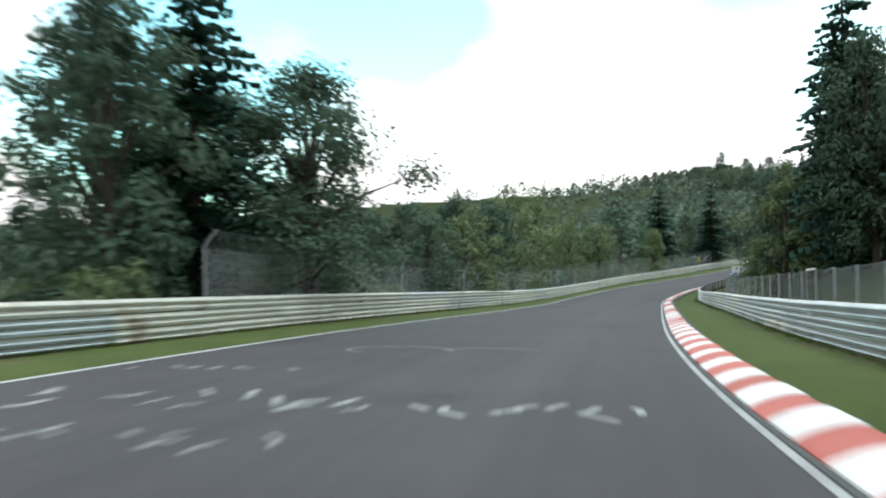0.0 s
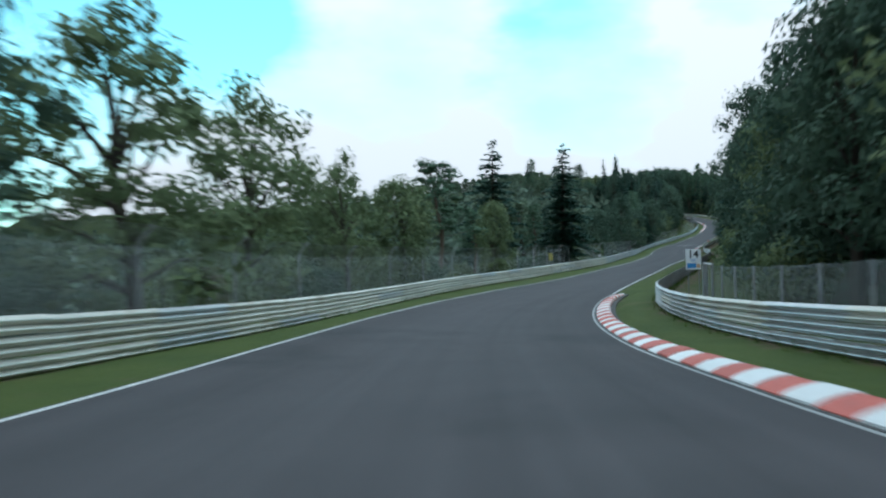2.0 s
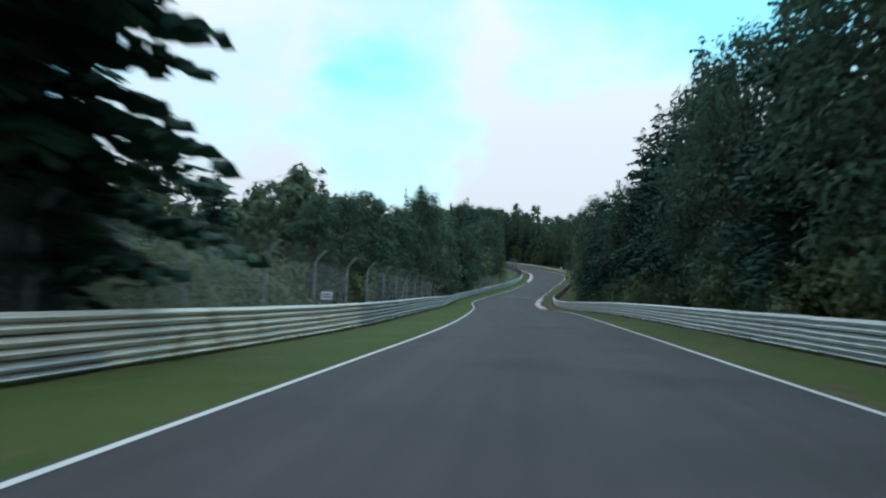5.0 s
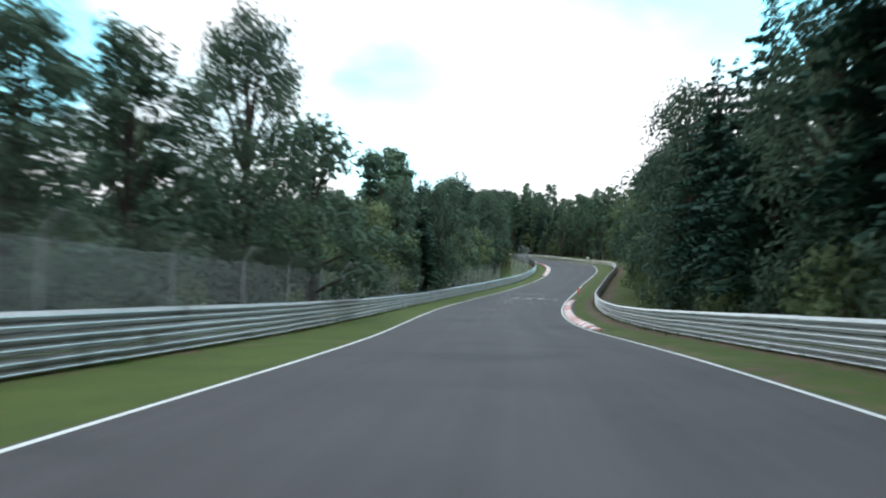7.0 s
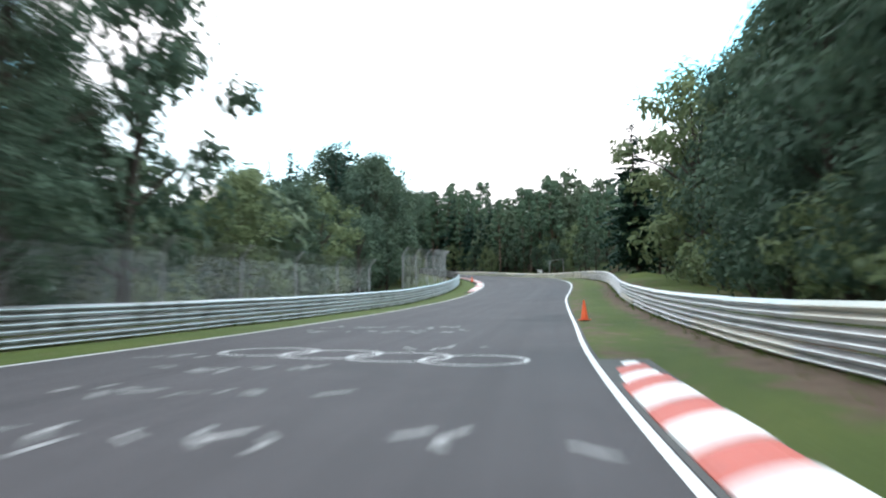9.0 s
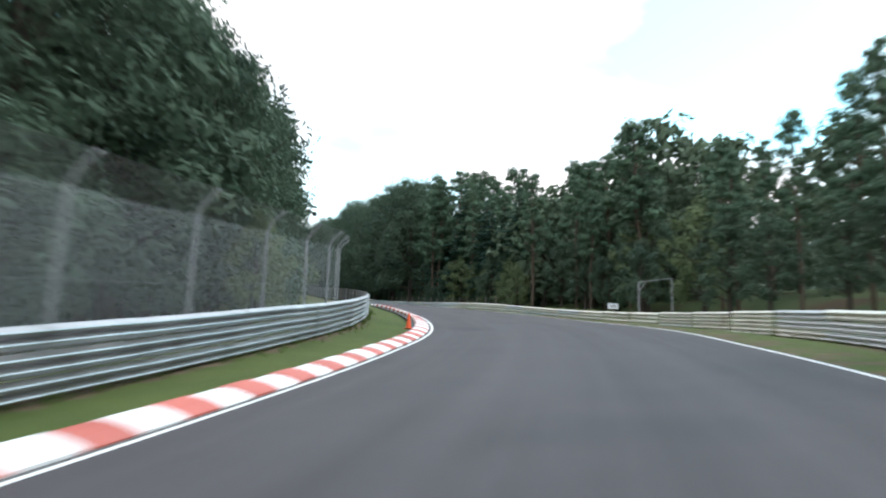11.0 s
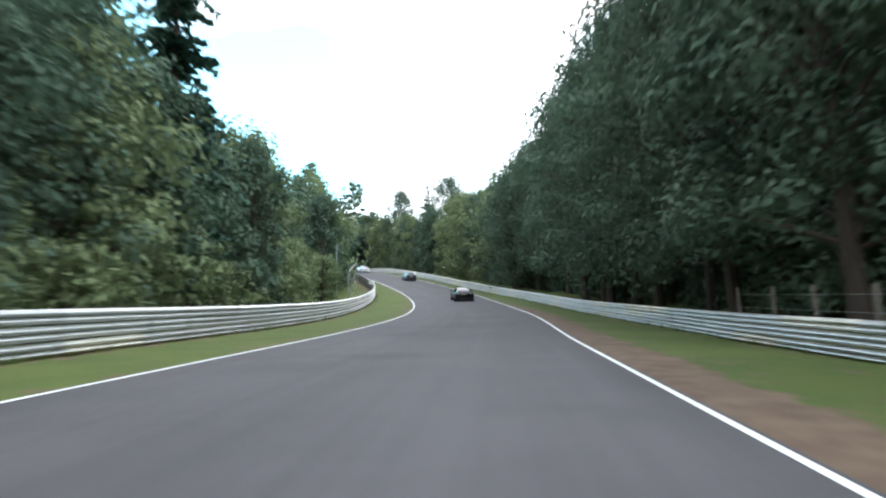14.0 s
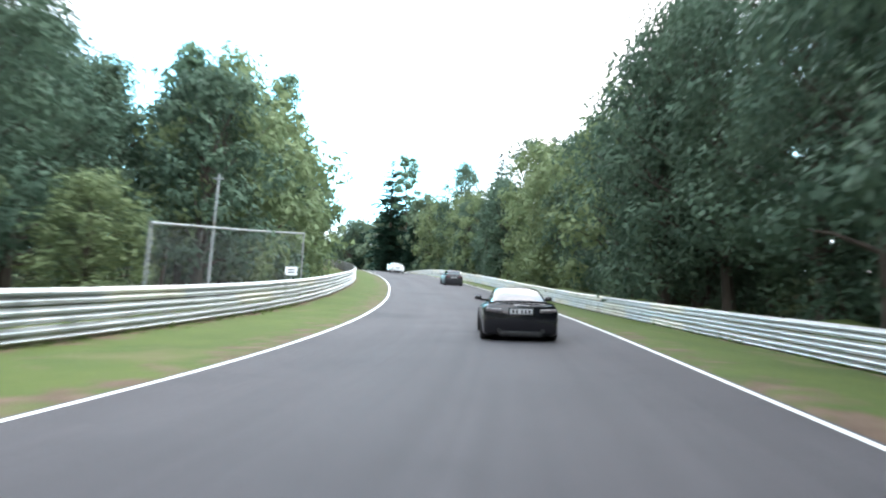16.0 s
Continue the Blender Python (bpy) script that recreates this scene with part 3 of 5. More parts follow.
streak_asphalt()
road = strip("road", U0, U1, lambda u: half(u) + 0.12, lambda u: -half(u) - 0.12, ASPHALT, up=0.0, cross=8, thick=0.12)
lanes = road.data.uv_layers.new(name="UVMap")
for lp in road.data.loops:
    ring, c = divmod(lp.vertex_index, 11)
    lanes.data[lp.index].uv = (float(ring), min(c, 8) * 1.1)
tagged(road, "dark grey worn asphalt race track between grass verges", "road", kind="structure")
OLD_LINE = material("old_road_paint", (0.24, 0.24, 0.235), (0.42, 0.42, 0.41), 2.0, 0.7, bump=0.2, stain=(0.14, 0.14, 0.14), stain_scale=2.2, stain_at=0.58)
for nm, side, u0, u1, w, mat, label in (("edge_line_left", 1, U0, U1, 0.05, WHITE_LINE, "white painted edge line along the asphalt"),
                                        ("edge_line_kerb", -1, U0, 98.0, 0.04, OLD_LINE, "worn grey painted edge line beside the kerb"),
                                        ("edge_line_right", -1, 98.0, U1, 0.05, WHITE_LINE, "white painted edge line along the asphalt")):
    ln = strip(nm, u0, u1, lambda u: side * (half(u) + w), lambda u: side * (half(u) - w), mat, up=0.005, step=1.0)
    tagged(ln, label, "road marking", kind="structure")

# ---- kerbs: separate painted concrete blocks on a flat footing ----
BLOCK = 0.92
PACE = [(0.9, 1), (0.98, 0), (0.929, 0)]  # block length and which block is red, kerb by kerb


def kerb_block(mat, nm):
    bm = bmesh.new()
    prof = [(0.0, -0.06), (0.0, 0.02), (0.04, 0.045), (0.17, 0.1), (0.31, 0.14), (0.43, 0.158), (0.52, 0.152), (0.57, 0.1), (0.57, -0.08)]
    rings = [[bm.verts.new((x, y, z)) for x, z in prof] for y in (-BLOCK / 2 + 0.006, BLOCK / 2 - 0.006)]
    n = len(prof)
    for i in range(n):
        bm.faces.new((rings[0][i], rings[0][(i + 1) % n], rings[1][(i + 1) % n], rings[1][i]))
    bm.faces.new(rings[0][::-1])
    bm.faces.new(rings[1])
    bmesh.ops.recalc_face_normals(bm, faces=bm.faces)
    me = bpy.data.meshes.new(nm)
    bm.to_mesh(me)
    bm.free()
    me.materials.append(mat)
    return me


def build_kerb(u0, u1, side, red_mesh, white_mesh, block, red):
    root = empty("kerb", Matrix.Translation(spot((u0 + u1) / 2, side * half((u0 + u1) / 2))), "red and white painted concrete kerb beside the asphalt", "kerb", "track kerbs")
    inv = root.matrix_basis.inverted()
    base = strip("kerb_footing", u0 - 0.3, u1 + 0.3, lambda u: side * (half(u) + 0.065), lambda u: side * (half(u) + 0.9), KERB_BASE, up=0.006, thick=0.1)
    base.parent = root
    base.matrix_basis = inv
    for i in range(int((u1 - u0) / block)):
        u = u0 + (i + 0.5) * block
        o = side * (half(u) + 0.13)
        p = spot(u, o)
        q = spot(u + 0.4, side * (half(u + 0.4) + 0.13)) - spot(u - 0.4, side * (half(u - 0.4) + 0.13))
        away = spot(u, o + side) - p
        y = q.normalized()
        z = (away.cross(y) if side < 0 else y.cross(away))
        z = z.normalized() if z.z > 0 else -z.normalized()
        x = away - away.dot(y) * y
        x.normalize()
        sink = -0.035 * max(0.0, 3.5 - min(i, int((u1 - u0) / block) - 1 - i)) + 0.01 * math.sin(i * 2.7)
        m = Matrix((x, y, z)).transposed().to_4x4()
        m.translation = p + Vector((0, 0, 0.008 + sink))
        share("kerb_block", red_mesh if i % 2 == red else white_mesh, inv @ m @ Matrix.Diagonal((1, block / BLOCK, 1, 1)), root)


red_mesh, white_mesh = kerb_block(KERB_RED, "kerb_block_red"), kerb_block(KERB_WHITE, "kerb_block_white")
for (a, b, side), (block, red) in zip(KERBS, PACE):
    build_kerb(a, b, side, red_mesh, white_mesh, block, red)

# ---- guard rails: three stacked W-beams on posts, in separate runs ----
PANEL = 4.0


def beam_mesh(nm, mat):
    bm = bmesh.new()
    prof = [(0.0, 0.0), (0.012, 0.012), (0.075, 0.06), (0.083, 0.08), (0.075, 0.1), (0.006, 0.145), (0.006, 0.165), (0.075, 0.21), (0.083, 0.23), (0.075, 0.25), (0.012, 0.298), (0.0, 0.31)]
    prof = [(x * 1.3, z * 1.07) for x, z in prof]
    loop = prof + [(x - 0.006, z) for x, z in prof[::-1]]
    rings = [[bm.verts.new((x, y, z)) for x, z in loop] for y in (-PANEL / 2 - 0.12, PANEL / 2 + 0.12)]
    n = len(loop)
    for i in range(n):
        bm.faces.new((rings[0][i], rings[0][(i + 1) % n], rings[1][(i + 1) % n], rings[1][i]))
    bmesh.ops.recalc_face_normals(bm, faces=bm.faces)
    me = bpy.data.meshes.new(nm)
    bm.to_mesh(me)
    bm.free()
    me.materials.append(mat)
    return me


def post_mesh(rows):
    bm = bmesh.new()
    top = 0.36 * rows
    box(bm, -0.075, 0, top / 2 - 0.14, 0.11, 0.06, top + 0.28, 0.008)
    for row in range(rows):
        box(bm, -0.012, 0, 0.2 + 0.362 * row, 0.022, 0.09, 0.22)
    me = bpy.data.meshes.new("rail_post")
    bm.to_mesh(me)
    bm.free()
    me.materials.append(DARK_STEEL)
    return me


BEAM_NEW, BEAM_OLD, BEAM_DULL = beam_mesh("beam_bright", STEEL), beam_mesh("beam_weathered", OLD_STEEL), beam_mesh("beam_dull", DULL_STEEL)
POSTS = {rows: post_mesh(rows) for rows in (2, 3)}


def build_rail(u0, u1, side, label, old=0.0, seed=1, fresh=BEAM_NEW):
    rnd = random.Random(seed)
    off = rail_l if side > 0 else rail_r
    mid = (u0 + u1) / 2
    root = empty("guard_rail", Matrix.Translation(spot(mid, side * off(mid))), label, "guard rail", "guard rails")
    inv = root.matrix_basis.inverted()

    def place(u):
        a, b = spot(u - 2, side * off(u - 2), sunk(u - 2, side)), spot(u + 2, side * off(u + 2), sunk(u + 2, side))
        y = (b - a).normalized()
        x = Vector((y.y, -y.x, 0)).normalized() * side
        z = x.cross(y)
        if z.z < 0:
            y, z = -y, -z
        m = Matrix((x, y, z)).transposed().to_4x4()
        m.translation = (a + b) / 2
        return m

    n = int((u1 - u0) / PANEL)
    for i in range(n):
        um = u0 + (i + 0.5) * PANEL
        m = inv @ place(um)
        tall = rail_top(um, side)
        rows = 3 if tall > 0.84 else 2  # a lower stretch has two beams only
        m = m @ Matrix.Diagonal((1, 1, tall / (0.362 * rows), 1))
        for row in range(rows):
            jog = Matrix.Translation((rnd.uniform(-0.008, 0.008) - 0.006 * (i % 2), 0, 0.03 + 0.362 * row + rnd.uniform(-0.006, 0.006)))
            share("rail_beam", BEAM_OLD if rnd.random() < old else fresh, m @ jog, root)
        for y in (-1.0, 1.0):
            share("rail_post", POSTS[rows], m @ Matrix.Translation((0, y, 0)), root)


for k, (a, b, old) in enumerate([(-40, 20, 0.2), (20, 96, 0.8), (96, 168, 0.9), (168, 248, 0.0), (248, 328, 0.0), (328, 408, 0.0), (408, 488, 0.05), (488, 568, 0.1), (568, 648, 0.2)]):
    label = "galvanised steel guard rail of three stacked beams" if old < 0.3 else "weathered pale steel guard rail of three stacked beams"
    dull = 168 <= a < 408
    build_rail(a, b, 1, "dull grey steel guard rail of three stacked beams" if dull else label, old, k + 1, BEAM_DULL if dull else BEAM_NEW)
for k, (a, b, old) in enumerate([(-40, 28, 0.1), (28, 104, 0.25), (104, 180, 0.0), (180, 260, 0.0), (260, 340, 0.1), (340, 408, 0.7), (408, 488, 0.1), (488, 568, 0.3), (568, 648, 0.2)]):
    build_rail(a, b, -1, "galvanised steel guard rail of three stacked beams" if old < 0.3 else "weathered pale steel guard rail of three stacked beams", old, k + 31)


# ---- catch fences ----
def build_fence(u0, u1, off, height, lean, label, gap=6.0, side=1):
    mid = (u0 + u1) / 2
    root = empty("catch_fence", Matrix.Translation(spot(mid, off(mid))), label, "fence", "fences")
    inv = root.matrix_basis.inverted()
    bm = bmesh.new()
    pts = [(0, 0, -0.5), (0, 0, height - lean), (-0.12, 0, height - lean * 0.6), (-lean * 0.8, 0, height)] if lean else [(0, 0, -0.5), (0, 0, height / 2), (0, 0, height)]
    tube(bm, pts, [0.045] * len(pts), 8)
    pm = bpy.data.meshes.new("fence_post")
    bm.to_mesh(pm)
    bm.free()
    pm.materials.append(FENCE_POST)
    n = int((u1 - u0) / gap)
    for i in range(n + 1):
        u = u0 + i * gap
        m = Matrix.Translation(spot(u, off(u))) @ pose(0, 0, 0, 0, random.uniform(-1.2, 1.2), heading(u) + (180 if side > 0 else 0))
        share("fence_post", pm, inv @ m, root)
    bm = bmesh.new()
    uv = bm.loops.layers.uv.new("UVMap")
    prev = None
    sgn = -side
    for i in range(n * 3 + 1):
        u = u0 + i * gap / 3
        p = spot(u, off(u) + sgn * 0.055)
        sag = 0.04 * (1 - abs((i % 3) / 1.5 - 1)) if i % 3 else 0.0
        col = [p + Vector((0, 0, 0.05)), p + Vector((0, 0, height - lean - sag))]
        if lean:
            col.append(spot(u, off(u) + sgn * (lean * 0.8 + 0.04), height - sag))
        col = [(bm.verts.new(inv @ c), u, h) for c, h in zip(col, (0.05, height - lean, height + 0.2))]
        if prev:
            for a, b, c, d in zip(prev, col, col[1:], prev[1:]):
                f = bm.faces.new((a[0], b[0], c[0], d[0]))
                for lp, q in zip(f.loops, (a, b, c, d)):
                    lp[uv].uv = (q[1], q[2])
        prev = col
    part("netting", bm, NETTING, root, "grey chain-link netting")
    for h in ((height - lean) * 0.98, 0.9 * (height - lean) / 2 + 0.3):
        bm = bmesh.new()
        line = [inv @ spot(u0 + i * gap / 3, off(u0 + i * gap / 3) + sgn * 0.05, h - (0.03 if i % 3 else 0)) for i in range(n * 3 + 1)]
        tube(bm, line, [0.003] * len(line), 4)
        part("tension_wire", bm, FENCE_POST, root)


build_fence(22, 172, lambda u: rail_l(u) + 1.5, 3.0, 0.55, "tall grey chain-link catch fence with bent-over posts")
build_fence(178, 308, lambda u: rail_l(u) + 1.6, 3.0, 0.55, "tall grey chain-link catch fence with bent-over posts")
build_fence(312, 364, lambda u: rail_l(u) + 1.5, 4.0, 0.6, "high grey chain-link catch fence with bent-over posts", 5.0)
build_fence(8, 100, lambda u: -rail_r(u) - 2.2, 1.9, 0.0, "plain chain-link fence on straight posts behind the rail", 3.0, -1)


# ---- trees ----
def leaf(verts, faces, c, size, rnd, up=0.5, droop=0.0, out=None):
    """One small leafy spray, facing out of its clump where out is given."""
    n = Vector((rnd.gauss(0, 1), rnd.gauss(0, 1), rnd.gauss(up, 0.8))).normalized()
    if out is not None:
        n = (n * 0.5 + out + Vector((0, 0, 0.25))).normalized()
    a = n.cross(Vector((rnd.gauss(0, 1), rnd.gauss(0, 1), rnd.gauss(0, 1)))).normalized()
    b = n.cross(a)
    s, w = size * rnd.uniform(0.8, 1.5), size * rnd.uniform(0.5, 0.9)
    i = len(verts)
    verts += [c - a * s * 0.5 - b * w * 0.5, c - a * s * 0.3 + b * w * 0.6, c + a * s * 0.7 - Vector((0, 0, droop * s))]
    faces.append((i, i + 1, i + 2))


def make_tree(nm, label, trunk_mat, leaf_mat, build, category="tree", group="roadside trees"):
    root = empty(nm, Matrix(), label, category, group)
    bm = bmesh.new()
    verts, faces = [], []
    build(bm, verts, faces)
    part("trunk", bm, trunk_mat, root)
    ob = from_lists("crown", verts, faces, leaf_mat, root)
    return root


def broadleaf(seed, height, spread, sprays, clear=0.22, size=0.34, lumps=38, girth=0.018, puff=1.0):
    def build(bm, verts, faces):
        rnd = random.Random(seed)
        lean = Vector((rnd.uniform(-0.06, 0.06), rnd.uniform(-0.06, 0.06), 1))
        top = height * 0.78
        line = [lean * (top * k / 6) + Vector((rnd.uniform(-0.1, 0.1), rnd.uniform(-0.1, 0.1), 0)) * k * 0.4 for k in range(7)]
        line[0] = Vector((0, 0, -0.6))
        r0 = girth * height + 0.04
        tube(bm, line, [r0 * 1.3] + [r0 * (1 - k / 7.5) for k in range(1, 7)], 7)
        centres = []
        for k in range(lumps):
            t = clear + (1 - clear) * (k + rnd.random()) / lumps
            belly = math.sin(math.pi * min(1, 0.18 + 0.8 * (t - clear) / (1 - clear))) ** 0.7
            ang = k * 2.4 + rnd.uniform(-0.5, 0.5)
            rad = spread * belly * rnd.uniform(0.35, 1.08)
            centres.append(lean * (height * t * 0.95) + Vector((math.cos(ang) * rad, math.sin(ang) * rad, rnd.uniform(-0.4, 0.4))))
        for k, c in enumerate(centres):
            if k % 2 == 0:
                start = lean * max(height * 0.12, c.z * 0.62)
                bend = (start + c) / 2 + Vector((0, 0, rnd.uniform(0, 0.5)))
                tube(bm, [start, bend, c], [r0 * 0.38, r0 * 0.22, 0.015], 4, cap=False)
        for c in centres:
            r = spread * rnd.uniform(0.24, 0.42) * puff
            for _ in range(int(sprays / lumps)):
                d = Vector((rnd.gauss(0, 1), rnd.gauss(0, 1), rnd.gauss(0, 0.75)))
                d = d.normalized() * r * rnd.random() ** 0.45
                leaf(verts, faces, c + d, size, rnd, 0.6, 0.15, d.normalized())
    return build


def spruce(seed, height, spread, whorls=30, fresh=0.06):
    def build(bm, verts, faces):
        rnd = random.Random(seed)
        tube(bm, [Vector((0, 0, -0.6)), Vector((0, 0, height * 0.5)), Vector((0.04, 0.02, height * 0.99))], [0.014 * height + 0.04, 0.008 * height + 0.02, 0.015], 7)
        for w in range(whorls):
            t = fresh + (1 - fresh) * (w + rnd.uniform(-0.7, 0.7)) / whorls
            z = height * min(max(t, 0.03), 0.985)
            t = min(max(t, 0.0), 0.985)
            reach = spread * (1 - t) ** 0.85 * min(1, 0.26 + 2.9 * t) * rnd.uniform(0.7, 1.12) + 0.18
            count = max(4, int(9 * (1 - t) + 4))
            for b in range(count):
                ang = 2 * math.pi * (b + rnd.random() * 0.7) / count + w
                out = Vector((math.cos(ang), math.sin(ang), 0))
                side = Vector((-out.y, out.x, 0))
                length = reach * rnd.uniform(0.5, 1.15)
                lift = rnd.uniform(-0.55, 0.55) * height / whorls
                tip_drop = rnd.uniform(0.15, 0.5) * length * (1 - t * 0.9)
                n = max(3, int(length / 0.34))
                if b % 3 == 0 and length > 0.8:
                    tube(bm, [Vector((0, 0, z)), out * length * 0.6 + Vector((0, 0, z - tip_drop * 0.4))], [0.035, 0.012], 4, cap=False)
                for k in range(n):
                    f = (k + 0.7) / n
                    c = out * length * f + Vector((0, 0, z + lift + rnd.uniform(-0.1, 0.1) - tip_drop * f * f + 0.1 * math.sin(3 * f)))
                    wide = 0.34 * length * (1 - f * 0.75) * rnd.uniform(0.6, 1.1) + 0.1
                    for sgn in (-1, 1):
                        i = len(verts)
                        hang = Vector((0, 0, -rnd.uniform(0.1, 0.35) * (0.5 + wide)))
                        fwd = out * (length / n) * rnd.uniform(0.5, 1.0)
                        verts += [c - fwd * 0.6, c + fwd * 0.7, c + side * sgn * wide + fwd * 0.9 + hang, c + side * sgn * wide * 0.75 - fwd * 0.1 + hang * 1.2]
                        faces.append((i, i + 1, i + 2, i + 3))
    return build


def pine(seed, height, spread, clear=0.55, lumps=26, sprays=2400, size=0.3):
    def build(bm, verts, faces):
        rnd = random.Random(seed)
        line = [Vector((rnd.uniform(-0.12, 0.12) * k, rnd.uniform(-0.12, 0.12) * k, height * 0.96 * k / 6 - (0.6 if k == 0 else 0))) for k in range(7)]
        tube(bm, line, [0.0095 * height * (1 - k / 8) + 0.03 for k in range(7)], 8)
        for k in range(16):
            z = height * rnd.uniform(0.18, clear + 0.05)
            ang = rnd.uniform(0, 6.28)
            tube(bm, [Vector((0, 0, z)), Vector((math.cos(ang), math.sin(ang), -0.1)) * rnd.uniform(0.6, 1.9) + Vector((0, 0, z))], [0.03, 0.008], 4, cap=False)
        for k in range(lumps):
            t = clear + (1 - clear) * (k + rnd.random()) / lumps
            ang = k * 2.4 + rnd.uniform(-0.4, 0.4)
            rad = spread * (1.05 - 0.75 * (t - clear) / (1 - clear)) * rnd.uniform(0.25, 1.0)
            base = line[min(5, int(t * 6))].copy()
            base.z = height * t
            c = base + Vector((math.cos(ang) * rad, math.sin(ang) * rad, rad * 0.22))
            tube(bm, [base - Vector((0, 0, 0.35)), c], [0.05, 0.015], 4, cap=False)
            r = spread * rnd.uniform(0.2, 0.36)
            for _ in range(int(sprays / lumps)):
                d = Vector((rnd.gauss(0, 1), rnd.gauss(0, 1), rnd.gauss(0, 0.42)))
                leaf(verts, faces, c + d.normalized() * r * rnd.random() ** 0.5, size, rnd, 0.9, 0.0, d.normalized())
    return build


def bush(seed, height, spread, sprays, size=0.26):
    def build(bm, verts, faces):
        rnd = random.Random(seed)
        lumps = 22
        for k in range(7):
            ang, rad = rnd.uniform(0, 6.28), rnd.uniform(0.3, 0.8) * spread
            tube(bm, [Vector((0, 0, -0.4)), Vector((math.cos(ang) * rad * 0.5, math.sin(ang) * rad * 0.5, height * 0.45)), Vector((math.cos(ang) * rad, math.sin(ang) * rad, height * 0.85))], [0.04, 0.025, 0.008], 4, cap=False)
        for k in range(lumps):
            t = (k + rnd.random()) / lumps
            ang, rad = k * 2.4, spread * rnd.uniform(0.2, 1.0) * (1 - 0.55 * t * t)
            c = Vector((math.cos(ang) * rad, math.sin(ang) * rad, height * (0.12 + 0.8 * t)))
            r = spread * rnd.uniform(0.25, 0.45)
            for _ in range(int(sprays / lumps)):
                d = Vector((rnd.gauss(0, 1), rnd.gauss(0, 1), rnd.gauss(0, 0.8)))
                leaf(verts, faces, c + d.normalized() * r * rnd.random() ** 0.45, size, rnd, 0.5, 0.2, d.normalized())
    return build


OAK = "green broadleaf tree with a full rounded crown"
KINDS = {
    "oak": [(make_tree("broadleaf_tree", OAK, BARK, LEAF, broadleaf(11, 14, 4.0, 6000, 0.14, 0.305, 46)), 14),
            (make_tree("broadleaf_tree", OAK, BARK, LEAF, broadleaf(12, 15, 3.6, 6000, 0.1, 0.305, 46)), 15),
            (make_tree("broadleaf_tree", OAK, BARK, LEAF_LIGHT, broadleaf(13, 13, 4.2, 6000, 0.1, 0.305, 46)), 13)],
    "birch": [(make_tree("young_tree", "slender young tree with thin airy leaves", BARK, LEAF, broadleaf(21, 9, 2.4, 2800, 0.16, 0.24, 34)), 9),
              (make_tree("young_tree", "slender young tree with thin airy leaves", BARK, LEAF_LIGHT, broadleaf(22, 8.5, 2.7, 2900, 0.12, 0.24, 34)), 8.5)],
    "spruce": [(make_tree("spruce_tree", "dark green spruce with drooping layered branches", BARK, NEEDLE, spruce(31, 16, 4.6, 32)), 16),
               (make_tree("spruce_tree", "dark green spruce with drooping layered branches", BARK, NEEDLE, spruce(32, 18, 4.4, 34)), 18)],
    "pine": [(make_tree("pine_tree", "tall pine with a bare reddish trunk", PINE_BARK, PINE_NEEDLE, pine(41, 20, 3.3, 0.38, 34, 3800)), 20),
             (make_tree("pine_tree", "tall pine with a bare reddish trunk", PINE_BARK, PINE_NEEDLE, pine(42, 19, 3.0, 0.42, 34, 3600)), 19)],
    "bush": [(make_tree("bush", "leafy green roadside bush", BARK, LEAF, bush(51, 3.2, 2.0, 1300, 0.22), "bush", "roadside bushes"), 3.2),
             (make_tree("bush", "pale green leafy roadside bush", BARK, LEAF_LIGHT, bush(52, 3.0, 2.2, 1300, 0.22), "bush", "roadside bushes"), 3.0)],
}
KINDS["tall"] = [(make_tree("broadleaf_tree", "tall green broadleaf tree at the wood's edge", BARK, LEAF, broadleaf(16, 20, 5.0, 8300, 0.08, 0.315, 76)), 20),
                 (make_tree("broadleaf_tree", "tall green broadleaf tree at the wood's edge", BARK, LEAF, broadleaf(17, 20, 4.6, 8300, 0.1, 0.315, 76)), 20)]
BACK = [(broadleaf(14, 14, 4.3, 1000, 0.14, 0.77, 34), 14), (broadleaf(15, 15, 4.0, 1000, 0.1, 0.77, 34), 15)]
behind = []  # which model and where, for the trees deeper in the wood
KINDS["grove"] = [(make_tree("broadleaf_tree", "tall green broadleaf tree with a high spreading crown", BARK, LEAF, broadleaf(18, 20, 5.8, 14500, 0.14, 0.24, 74, 0.013, 0.8)), 20),
                  (make_tree("broadleaf_tree", "tall green broadleaf tree with a high spreading crown", BARK, LEAF, broadleaf(19, 20, 5.4, 14500, 0.16, 0.24, 74, 0.013, 0.8)), 20)]
KINDS["near"] = [(make_tree("broadleaf_tree", OAK, BARK, LEAF, broadleaf(24, 14, 4.0, 13000, 0.12, 0.203, 60)), 14),
                 (make_tree("broadleaf_tree", OAK, BARK, LEAF, broadleaf(25, 14, 3.8, 13000, 0.14, 0.203, 56)), 14)]
KINDS["low"] = KINDS["bush"][:1]
KINDS["shade"] = KINDS["oak"][:2]
KINDS["pale"] = [KINDS["oak"][2], KINDS["birch"][1]]
used = set()
trees = random.Random(77)


